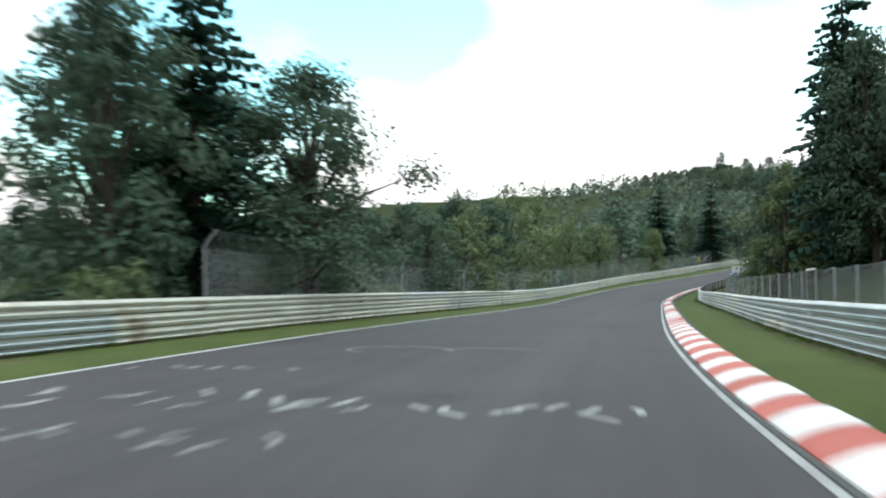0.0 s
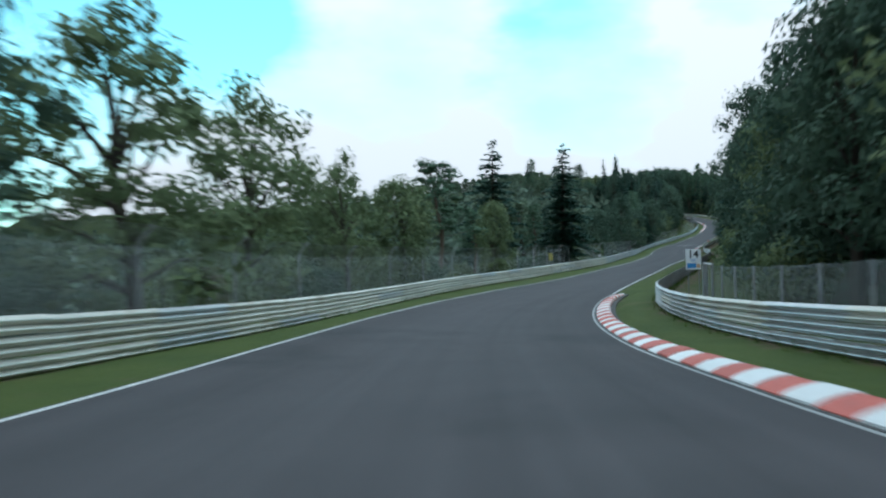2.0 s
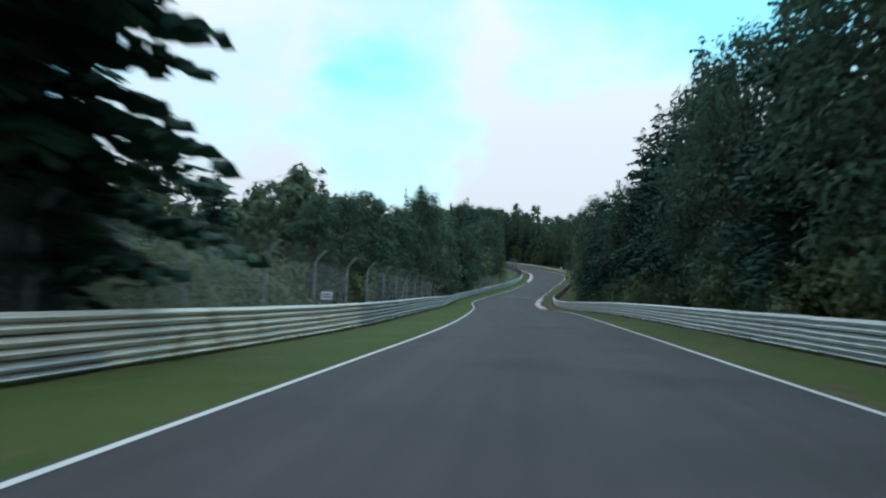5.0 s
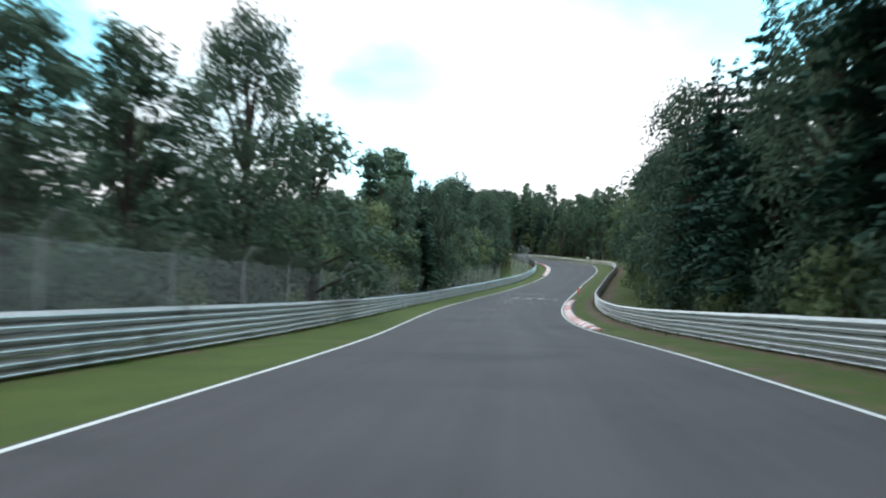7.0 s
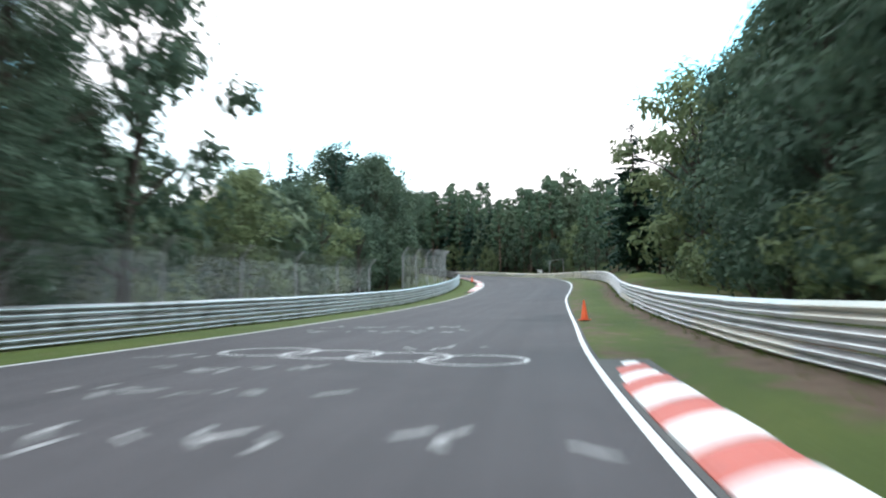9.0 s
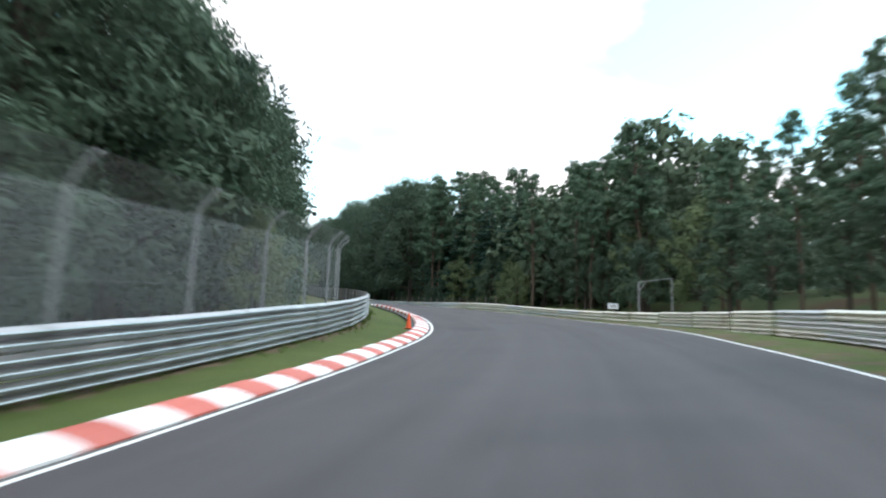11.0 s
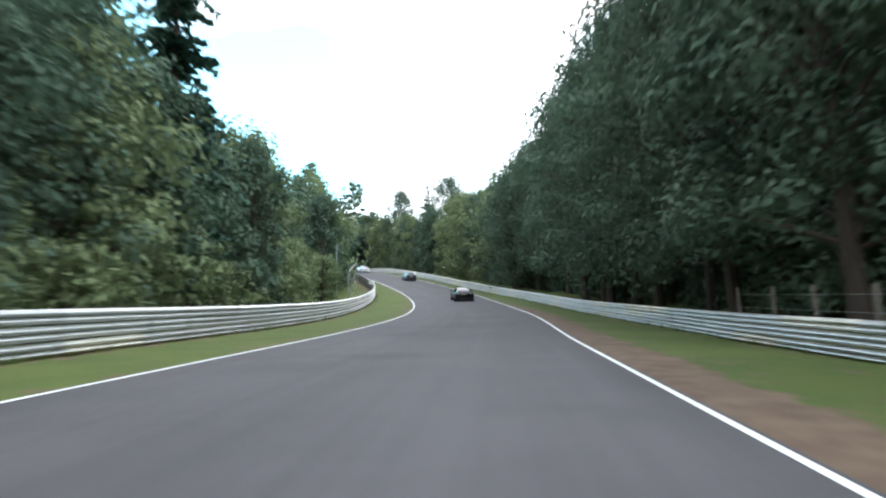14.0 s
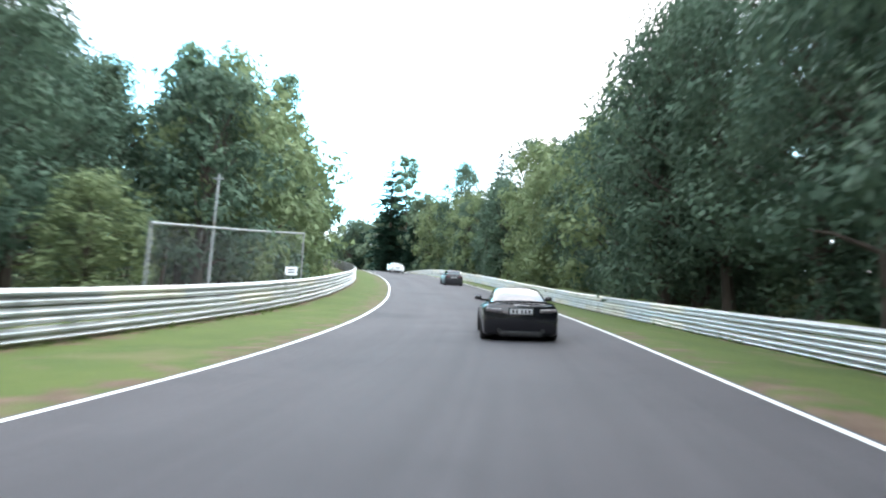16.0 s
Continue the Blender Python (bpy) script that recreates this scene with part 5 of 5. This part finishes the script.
        box(bm, sx * (hw - 0.12), length * 0.605, deck - 0.03, 0.2, 0.05, 0.05)
        part("door_mirror", bm, paint, root)
        for share_y in (0.17, 0.79):
            r = 0.335
            bm = bmesh.new()
            prof = [(-0.13, r * 0.66), (-0.12, r * 0.93), (-0.07, r), (0.07, r), (0.12, r * 0.93), (0.13, r * 0.66)]
            rings = [[bm.verts.new((px, math.cos(t) * pr, math.sin(t) * pr)) for px, pr in prof] for t in (2 * math.pi * k / 24 for k in range(24))]
            for k in range(24):
                for i in range(5):
                    bm.faces.new((rings[k][i], rings[k][i + 1], rings[(k + 1) % 24][i + 1], rings[(k + 1) % 24][i]))
            wheel = part("wheel", bm, RUBBER, root, "black tyre", smooth=True)
            wheel.matrix_basis = Matrix.Translation((sx * (hw - 0.125), length * share_y, r))
            bm = bmesh.new()
            for k in range(10):
                box(bm, sx * 0.09, math.cos(k * 0.628) * r * 0.36, math.sin(k * 0.628) * r * 0.36, 0.03, 0.035, r * 0.6, 0, Matrix.Rotation(k * 0.628 - math.pi / 2, 4, "X"))
            tube(bm, [(sx * 0.06, 0, 0), (sx * 0.115, 0, 0)], [0.06, 0.05], 10)
            rim = part("rim", bm, ALLOY, wheel, "grey alloy rim")
    bm = bmesh.new()
    box(bm, 0, 0.012, deck * 0.775, 0.6, 0.05, 0.19, 0.02)
    part("plate_recess", bm, TRIM_BLACK, root)
    bm = bmesh.new()
    box(bm, 0, -0.018, deck * 0.775, 0.52, 0.012, 0.115, 0.004)
    pl = part("number_plate", bm, PLATE, root, "white number plate")
    bm = bmesh.new()
    for k in range(5):
        box(bm, -0.18 + 0.085 * k + (0.03 if k > 1 else 0), -0.0265, deck * 0.775, 0.05, 0.004, 0.07)
    part("plate_bars", bm, TRIM_BLACK, pl)
    bm = bmesh.new()
    box(bm, 0, 0.05, low + 0.1, width * 0.56, 0.12, 0.15, 0.04)
    for k in range(5):
        box(bm, -0.4 + 0.2 * k, -0.02, low + 0.06, 0.015, 0.1, 0.12)
    part("diffuser", bm, TRIM_BLACK, root, "black rear diffuser")
    bm = bmesh.new()
    if wing:
        box(bm, 0, 0.12, deck + wing, width * 0.8, 0.24, 0.025, 0.01)
        box(bm, -hw * 0.5, 0.14, deck + wing / 2, 0.03, 0.12, wing, 0.006)
        box(bm, hw * 0.5, 0.14, deck + wing / 2, 0.03, 0.12, wing, 0.006)
    else:
        tube(bm, [(-hw * 0.86, 0.16, deck - 0.035), (-hw * 0.6, 0.07, deck + 0.012), (0, 0.04, deck + 0.028), (hw * 0.6, 0.07, deck + 0.012), (hw * 0.86, 0.16, deck - 0.035)], [0.014, 0.03, 0.034, 0.03, 0.014], 8)
    part("spoiler", bm, paint, root, smooth=not wing)
    if lens is LENS:  # a bright lip catches the sky under the spoiler's edge
        bm = bmesh.new()
        tube(bm, [(-hw * 0.62, 0.045, deck * 0.925), (0, -0.004, deck * 0.935), (hw * 0.62, 0.045, deck * 0.925)], [0.008, 0.014, 0.008], 8)
        part("boot_lip", bm, CHROME, root, "bright metal strip")
    return root


def park(ob, x, y, turn=0.0):
    u, off = locate(x, y)
    p, q = spot(u, off), spot(u + 4.5, off)
    d = (q - p).normalized()
    side = (spot(u, off - 1) - p).normalized()
    up = side.cross(d).normalized()
    m = Matrix((d.cross(up), d, up)).transposed().to_4x4()
    m.translation = Vector((x, y, p.z + 0.006))
    ob.matrix_basis = m @ pose(0, 0, 0, 0, 0, turn)


park(build_car("black low sports coupe with a sloping rear window", PAINT_BLACK, 4.65, 1.83, 1.24, True, 0.0, 0.11, LENS, "pale clear tail lamp"), 205.02, 428.4, 1)
park(build_car("dark grey hatchback with an upright tail", PAINT_DARK, 4.1, 1.75, 1.45, False, 0.0), 205.2, 480.0)
park(build_car("white low sports car with a small rear wing", PAINT_WHITE, 4.4, 1.82, 1.28, True, 0.0), 198.9, 507.5)


# ---- marker board with the distance, other small boards ----
def letters(text, size, mat, parent, m, nm="lettering"):
    cu = bpy.data.curves.new(nm, "FONT")
    cu.body, cu.size, cu.extrude, cu.offset = text, size, 0.002, 0.012
    cu.align_x, cu.align_y = "CENTER", "CENTER"
    tmp = new(nm, cu)
    me = bpy.data.meshes.new_from_object(tmp)
    bpy.data.objects.remove(tmp)
    me.materials.append(mat)
    ob = new(nm, me)
    ob.parent = parent
    ob.matrix_basis = m
    return ob


SIGN_TAN = material("sign_tan", (0.5, 0.32, 0.2), (0.6, 0.4, 0.26), 4.0, 0.5)


def build_board():
    u, off = locate(31.3, 82.7)
    off = min(off, -(rail_r(u) + 0.3))
    top = 2.97
    root = empty("distance_board", Matrix.Translation(spot(u, off)) @ pose(0, 0, 0, 0, 0, heading(u) + 3) @ Matrix.Diagonal((0.86, 1, 0.86, 1)), "white distance board with black figures on two posts", "sign")
    bm = bmesh.new()
    box(bm, 0, 0, top - 0.58, 0.84, 0.03, 1.16, 0.008)
    part("board", bm, SIGN_WHITE, root)
    bm = bmesh.new()
    box(bm, -0.1, -0.019, top - 0.94, 0.5, 0.006, 0.28)
    part("blue_panel", bm, SIGN_BLUE, root)
    bm = bmesh.new()
    for k in range(3):
        box(bm, 0.0, -0.018, top - 0.56 - 0.06 * k, 0.4 - 0.08 * k, 0.004, 0.022)
    part("caption_bars", bm, SIGN_BLUE, root)
    bm = bmesh.new()
    box(bm, 0.27, -0.018, top - 0.96, 0.2, 0.005, 0.22)
    part("tan_panel", bm, SIGN_TAN, root)
    letters("14", 0.6, SIGN_BLACK, root, pose(0, -0.02, top - 0.3, 90, 0, 0))
    for x in (-0.3, 0.3):
        bm = bmesh.new()
        tube(bm, [(x, 0.05, -0.5), (x, 0.05, top - 0.1)], [0.03, 0.03], 8)
        part("post", bm, FENCE_POST, root)


build_board()


def small_board(x, y, w, h, top, label, mat=SIGN_WHITE, nm="sign_board"):
    u, off = locate(x, y)
    g = spot(u, off).z
    root = empty(nm, Matrix.Translation((x, y, g)) @ pose(0, 0, 0, 0, 0, heading(u)), label, "sign")
    bm = bmesh.new()
    box(bm, 0, 0, top - h / 2, w, 0.03, h, 0.006)
    part("board", bm, mat, root)
    bm = bmesh.new()
    for k in range(2):
        box(bm, 0, -0.018, top - h * (0.35 + 0.3 * k), w * 0.6, 0.004, h * 0.12)
    part("caption_bars", bm, SIGN_BLACK, root)
    bm = bmesh.new()
    tube(bm, [(0, 0.04, -0.4), (0, 0.04, top - 0.05)], [0.025, 0.025], 8)
    part("post", bm, FENCE_POST, root)


c = spot(500.0, rail_l(500.0) + 0.3)
small_board(c.x, c.y, 0.5, 0.36, 1.6, "small white board on a thin post behind the rail")
c = spot(163.0, rail_l(163.0) + 0.2)
small_board(c.x, c.y, 0.42, 0.3, 1.3, "small white marker board at the rail's end")


def build_cone(x, y, h=0.62):
    u, off = locate(x, y)
    root = empty("traffic_cone", Matrix.Translation(spot(u, off, 0.03)), "orange traffic cone standing on the grass", "cone", "traffic cones")
    bm = bmesh.new()
    tube(bm, [(0, 0, 0.02), (0, 0, h * 0.5), (0, 0, h)], [0.12, 0.075, 0.025], 14)
    part("body", bm, ORANGE, root, smooth=False)
    bm = bmesh.new()
    box(bm, 0, 0, 0.012, 0.3, 0.3, 0.03, 0.01)
    part("base", bm, ORANGE, root)


build_cone(169.8, 299.5)
build_cone(133.6, 240.2)


FINE_NET = mesh_wire("fine_net", 0.12, 0.035)


# high net with a top tube and a lone pole beside the clearing
def build_net():
    a, b = Vector((194.44, 433.4, 38.5)), Vector((195.7, 453.4, 42.85))
    root = empty("high_net", Matrix.Translation(a - Vector((0, 0, 3.6))), "high netting fence under a pale top tube", "fence")
    inv = root.matrix_basis.inverted()
    for s in (0.0, 1.0):
        p = inv @ a.lerp(b, s)
        bm = bmesh.new()
        tube(bm, [p - Vector((0, 0, 4.6)), p], [0.045, 0.045], 8)
        part("net_post", bm, FENCE_POST, root)
    bm = bmesh.new()
    tube(bm, [inv @ a, inv @ a.lerp(b, 0.5) - Vector((0, 0, 0.04)), inv @ b], [0.05] * 3, 8)
    part("top_tube", bm, FENCE_POST, root, "pale steel top tube")
    bm = bmesh.new()
    uv = bm.loops.layers.uv.new("UVMap")
    n = 10
    cols = [[(bm.verts.new(inv @ a.lerp(b, i / n) - Vector((0, 0, h))), 20 * i / n, h) for h in (3.9, 0.02)] for i in range(n + 1)]
    for p, q in zip(cols, cols[1:]):
        quad = (p[0], q[0], q[1], p[1])
        f = bm.faces.new([c[0] for c in quad])
        for lp, c in zip(f.loops, quad):
            lp[uv].uv = (c[1], c[2])
    part("netting", bm, FINE_NET, root, "thin dark netting")
    pole = empty("pole", Matrix.Translation((193.3, 443.9, ground_z(193.3, 443.9))), "slim grey wooden pole at the wood's edge", "pole")
    bm = bmesh.new()
    tube(bm, [(0, 0, -0.5), (0, 0, 3.0), (0.03, 0, 6.0)], [0.065, 0.06, 0.05], 8)
    part("shaft", bm, FENCE_POST, pole)
    bm = bmesh.new()
    box(bm, 0.0, 0, 5.8, 0.5, 0.06, 0.06, 0.008)
    part("cross_arm", bm, FENCE_POST, pole)


build_net()


# ---- faded paint on the asphalt: rings, scrawls ----
def daub(name, strokes, label, mat=FADED_PAINT):
    """Flat painted strokes: each a list of (along, off) points and a width."""
    root = None
    verts, faces = [], []
    for pts, w in strokes:
        pts = [Vector(p) for p in pts]
        ring = []
        for i, p in enumerate(pts):
            d = (pts[min(i + 1, len(pts) - 1)] - pts[max(i - 1, 0)]).normalized()
            s = Vector((-d.y, d.x)) * w / 2
            ring.append((p + s, p - s))
        for (a, b), (c, d) in zip(ring, ring[1:]):
            i = len(verts)
            verts += [spot(q.x, q.y, 0.0045) for q in (a, b, d, c)]
            faces.append((i, i + 1, i + 2, i + 3) if not _flip(verts, [(i, i + 1, i + 2)]) else (i + 3, i + 2, i + 1, i))
    ob = from_lists(name, verts, faces, mat)
    return tagged(ob, label, "road painting", kind="structure")


def circle(cu, co, r, n=28, a0=0.0, a1=6.2832, squash=1.0):
    return [(cu + math.cos(a0 + (a1 - a0) * k / n) * r * squash, co + math.sin(a0 + (a1 - a0) * k / n) * r) for k in range(n + 1)]


RING_PAINT = material("worn_white_paint", (0.4, 0.4, 0.4), (0.62, 0.62, 0.6), 3.0, 0.7, bump=0.2, stain=(0.2, 0.2, 0.2), stain_scale=4.0, stain_at=0.58)
RU, RO = 268.9, -2.49
daub("painted_rings", [(circle(RU + 0.42 * k, RO + 1.3 * k, 0.85), 0.09) for k in range(4)], "four overlapping white rings painted on the asphalt", RING_PAINT)
scrawl = random.Random(9)


def scribble(u0, off0, off1, n, tall):
    out = []
    for k in range(n):
        o = off0 + (off1 - off0) * (k + 0.5) / n
        for _ in range(scrawl.choice((1, 2, 2))):
            a = (u0 + scrawl.uniform(-0.5, 0.5) * tall, o + scrawl.uniform(-0.25, 0.25))
            b = (a[0] + scrawl.uniform(0.4, 1.0) * tall * scrawl.choice((-1, 1)), a[1] + scrawl.uniform(-0.35, 0.35))
            m = ((a[0] + b[0]) / 2 + scrawl.uniform(-0.1, 0.1), (a[1] + b[1]) / 2 + scrawl.uniform(-0.1, 0.1))
            out.append(([a, m, b], scrawl.uniform(0.07, 0.14)))
    return out


WORN_PAINT = material("worn_thin_paint", (0.16, 0.16, 0.16), (0.44, 0.44, 0.43), 2.5, 0.7, bump=0.2, stain=(0.11, 0.11, 0.11), stain_scale=4.0, stain_at=0.52)
RED_PAINT = material("faded_red_paint", (0.085, 0.05, 0.048), (0.15, 0.068, 0.062), 3.0, 0.7, bump=0.2, stain=(0.07, 0.055, 0.055), stain_scale=5.0, stain_at=0.5)
daub("faded_scrawl", scribble(262.4, 2.4, -3.9, 10, 0.8), "worn white strokes of old writing on the asphalt", WORN_PAINT)
daub("faded_scrawl", scribble(264.8, 1.9, -1.2, 6, 0.5) + scribble(267.2, 2.0, -0.4, 7, 0.5) + scribble(269.2, 3.1, 1.9, 3, 0.6), "worn white strokes of old writing on the asphalt")
daub("faded_scrawl", scribble(RU + 2.5, -0.6, -2.5, 5, 0.6) + scribble(RU + 7.5, 3.0, -1.5, 9, 0.7) + scribble(RU + 9.5, 2.8, -1.0, 8, 0.7), "worn white strokes of old writing on the asphalt")
daub("faded_scrawl", scribble(8.4, 3.6, -3.6, 13, 0.7), "worn white strokes of old writing on the asphalt", WORN_PAINT)
daub("faded_scrawl", scribble(6.4, 3.2, -0.5, 7, 0.5) + scribble(11.5, 4.0, 1.5, 5, 0.4), "worn white strokes of old writing on the asphalt")
daub("faded_scrawl", [(circle(15.3, 0.9, 1.0, 20, -1.6, 2.6, 0.8), 0.08), (circle(15.5, -1.0, 0.9, 20, -1.0, 2.2, 0.6), 0.07)], "worn white strokes of old writing on the asphalt")


# ---- gates in the fence, a board and a frame behind the rail ----
def build_gate(u0, u1, top, bottom=0.1):
    a, b = (spot(u, -rail_r(u) - 2.05) for u in (u0, u1))
    root = empty("fence_gate", Matrix.Translation((a + b) / 2), "pale steel gate frame in the chain-link fence", "gate", "fence gates")
    inv = root.matrix_basis.inverted()
    up = Vector((0, 0, 1))
    for p in (a, b):
        bm = bmesh.new()
        tube(bm, [inv @ (p - up * 0.4), inv @ (p + up * top)], [0.03, 0.03], 8)
        part("gate_post", bm, FENCE_POST, root)
    for h, r in ((top - 0.05, 0.035), (bottom + 0.15, 0.025)):
        bm = bmesh.new()
        tube(bm, [inv @ (a + up * h), inv @ (b + up * h)], [r, r], 8)
        part("gate_bar", bm, SIGN_WHITE, root)


build_gate(84.4, 87.8, 1.98)
build_gate(31.2, 33.0, 1.95)


def build_frame():
    b, a = spot(364.0, -8.8), spot(364.6, -11.2)
    root = empty("timber_frame", Matrix.Translation(b), "grey post with a thin cross bar behind the rail", "frame")
    inv = root.matrix_basis.inverted()
    up = Vector((0, 0, 1))
    for name, p, tall in (("frame_post", b, 2.3), ("far_post", a, 2.6)):
        bm = bmesh.new()
        tube(bm, [inv @ (p - up * 0.6), inv @ (p + up * tall)], [0.06, 0.05], 8)
        part(name, bm, FENCE_POST, root)
    bm = bmesh.new()
    tube(bm, [inv @ (b + up * 2.25), inv @ (a + up * 2.6)], [0.022, 0.022], 8)
    part("cross_bar", bm, FENCE_POST, root)
    bm = bmesh.new()
    tube(bm, [inv @ (b + up * 1.65), inv @ (b + up * 2.28 + (a - b) * 0.2)], [0.025, 0.025], 6)
    part("brace", bm, FENCE_POST, root)


build_frame()
c = spot(369.0, -9.5)
small_board(c.x, c.y, 0.72, 0.36, 1.0, "small white board on a thin post behind the rail")

# ---- an autumn-yellow bush and rough grass ----
YELLOW_LEAF = material("yellow_leaves", (0.2, 0.13, 0.02), (0.34, 0.2, 0.03), 0.6, 0.6, island=0.3, translucent=0.25, spec=0.3)
g = spot(71.0, -16.4)
shrub = make_tree("bush", "small orange-yellow bush behind the fence", BARK, YELLOW_LEAF, bush(61, 1.9, 0.9, 900, 0.16), "bush", "roadside bushes")
shrub.matrix_basis = Matrix.Translation((g.x, g.y, ground_z(g.x, g.y)))


def grass_tufts(name, side, label):
    """Rough blades along the rail's foot."""
    rnd = random.Random(70 + side)
    verts, faces = [], []
    for u in np.arange(-12, 500, 0.11):
        h, r = half(u), (rail_l(u) if side > 0 else rail_r(u))
        for _ in range(2):
            off = r + rnd.gauss(0.1, 0.2)
            tall = rnd.uniform(0.07, 0.26)
            w = max(0.0, min(1.0, (off - h - 1.35) / max(r - h - 1.35, 0.3)))
            p = spot(u + rnd.uniform(-0.05, 0.05), side * off, sunk(u, side) * w)
            for _ in range(3):
                a = rnd.uniform(0, 6.28)
                d = Vector((math.cos(a), math.sin(a), 0))
                q = p + Vector((rnd.uniform(-0.06, 0.06), rnd.uniform(-0.06, 0.06), -0.02))
                i = len(verts)
                verts += [q - d * 0.018, q + d * 0.018, q + Vector((rnd.gauss(0, 0.3) * tall, rnd.gauss(0, 0.3) * tall, tall + 0.02))]
                faces.append((i, i + 1, i + 2))
    ob = from_lists(name, verts, faces, BLADE)
    tagged(ob, label, "grass", kind="stuff")


grass_tufts("grass_tufts", 1, "rough green grass blades along the guard rail's foot")
grass_tufts("grass_tufts", -1, "rough green grass blades along the guard rail's foot")

daub("faded_scrawl", scribble(251.0, 0.2 + 1.4, 0.2 - 1.4, 8, 0.8), "worn reddish strokes of old writing on the asphalt", RED_PAINT)


# ---- small things behind the rails ----
YELLOW = material("sign_yellow", (0.26, 0.22, 0.02), (0.36, 0.3, 0.03), 3.0, 0.55, stain=(0.4, 0.32, 0.05), stain_scale=2.0)
GREY_WOOD = material("grey_wood", (0.16, 0.14, 0.12), (0.28, 0.25, 0.21), 5.0, 0.9, bump=0.6, bump_scale=25, stretch_by=(1, 1, 0.2), spec=0.2)


def build_stile(u, off):
    """A leaning ladder stile over the rail."""
    root = empty("ladder_stile", Matrix.Translation(spot(u, off)) @ pose(0, 0, 0, 0, 0, heading(u)), "pale wooden ladder stile behind the guard rail", "stile")
    for y in (-0.3, 0.3):
        for sx in (-1, 1):
            bm = bmesh.new()
            tube(bm, [(0.08 * sx, y, 1.95), (0.55 * sx, y, -0.3)], [0.035, 0.04], 6)
            part("stile_leg", bm, GREY_WOOD, root)
    for sx in (-1, 1):
        for k in range(5):
            h = 0.3 + 0.34 * k
            x = sx * (0.08 + (1.95 - h) * 0.209)
            bm = bmesh.new()
            box(bm, x, 0, h, 0.07, 0.72, 0.035, 0.006)
            part("stile_step", bm, GREY_WOOD, root)


build_stile(73.0, rail_l(73.0) + 0.85)


def build_panel(u, off):
    root = empty("marshal_panel", Matrix.Translation(spot(u, off)) @ pose(0, 0, 0, 0, 0, heading(u)), "yellow panel on two posts behind the fence", "panel")
    bm = bmesh.new()
    box(bm, 0, 0, 1.6, 0.5, 0.03, 0.85, 0.01)
    part("panel", bm, YELLOW, root)
    for x in (-0.22, 0.22):
        bm = bmesh.new()
        tube(bm, [(x, 0.04, -0.4), (x, 0.04, 2.05)], [0.025, 0.025], 8)
        part("post", bm, FENCE_POST, root)


build_panel(140.5, rail_l(140.5) + 2.1)


def build_post_row(u0, u1, off, gap, tall):
    mid = (u0 + u1) / 2
    root = empty("post_and_wire_fence", Matrix.Translation(spot(mid, off(mid))), "grey wooden posts strung with wire behind the rail", "fence", "fences")
    inv = root.matrix_basis.inverted()
    bm = bmesh.new()
    tube(bm, [(0, 0, -0.5), (0, 0, tall * 0.6), (0.01, 0, tall)], [0.06, 0.055, 0.05], 8)
    me = bpy.data.meshes.new("wooden_post")
    bm.to_mesh(me)
    bm.free()
    me.materials.append(GREY_WOOD)
    us = np.arange(u0, u1, gap)
    for u in us:
        share("wooden_post", me, inv @ Matrix.Translation(spot(u, off(u), sunk(u, -1))) @ pose(0, 0, 0, random.uniform(-3, 3), random.uniform(-3, 3), 0), root)
    for h in (0.5, 0.95, 1.4):
        bm = bmesh.new()
        line = [inv @ spot(u, off(u) + 0.07, sunk(u, -1) + h) for u in us]
        tube(bm, line, [0.005] * len(line), 4)
        part("wire", bm, FENCE_POST, root)


build_post_row(396, 446, lambda u: -rail_r(u) - 1.6, 3.2, 1.65)


# ---- tar seams in the asphalt ----
TAR = material("tar_seam", (0.014, 0.014, 0.015), (0.024, 0.024, 0.025), 3.0, 0.6, bump=0.2)
daub("tar_seam", [([(411.0, -1.85), (410.0, -2.25), (410.0, -2.78), (409.0, -3.14), (409.0, -3.61)], 0.07)], "dark tar seam across the worn asphalt", TAR)
daub("tar_seam", [([(346.0, 1.35), (346.0, 0.9), (346.0, 0.41), (346.0, 0.13)], 0.06)], "dark tar seam across the worn asphalt", TAR)
daub("tar_seam", [([(440.0, -4.04), (439.0, -4.19), (439.0, -4.55), (438.0, -4.7)], 0.06)], "dark tar seam across the worn asphalt", TAR)
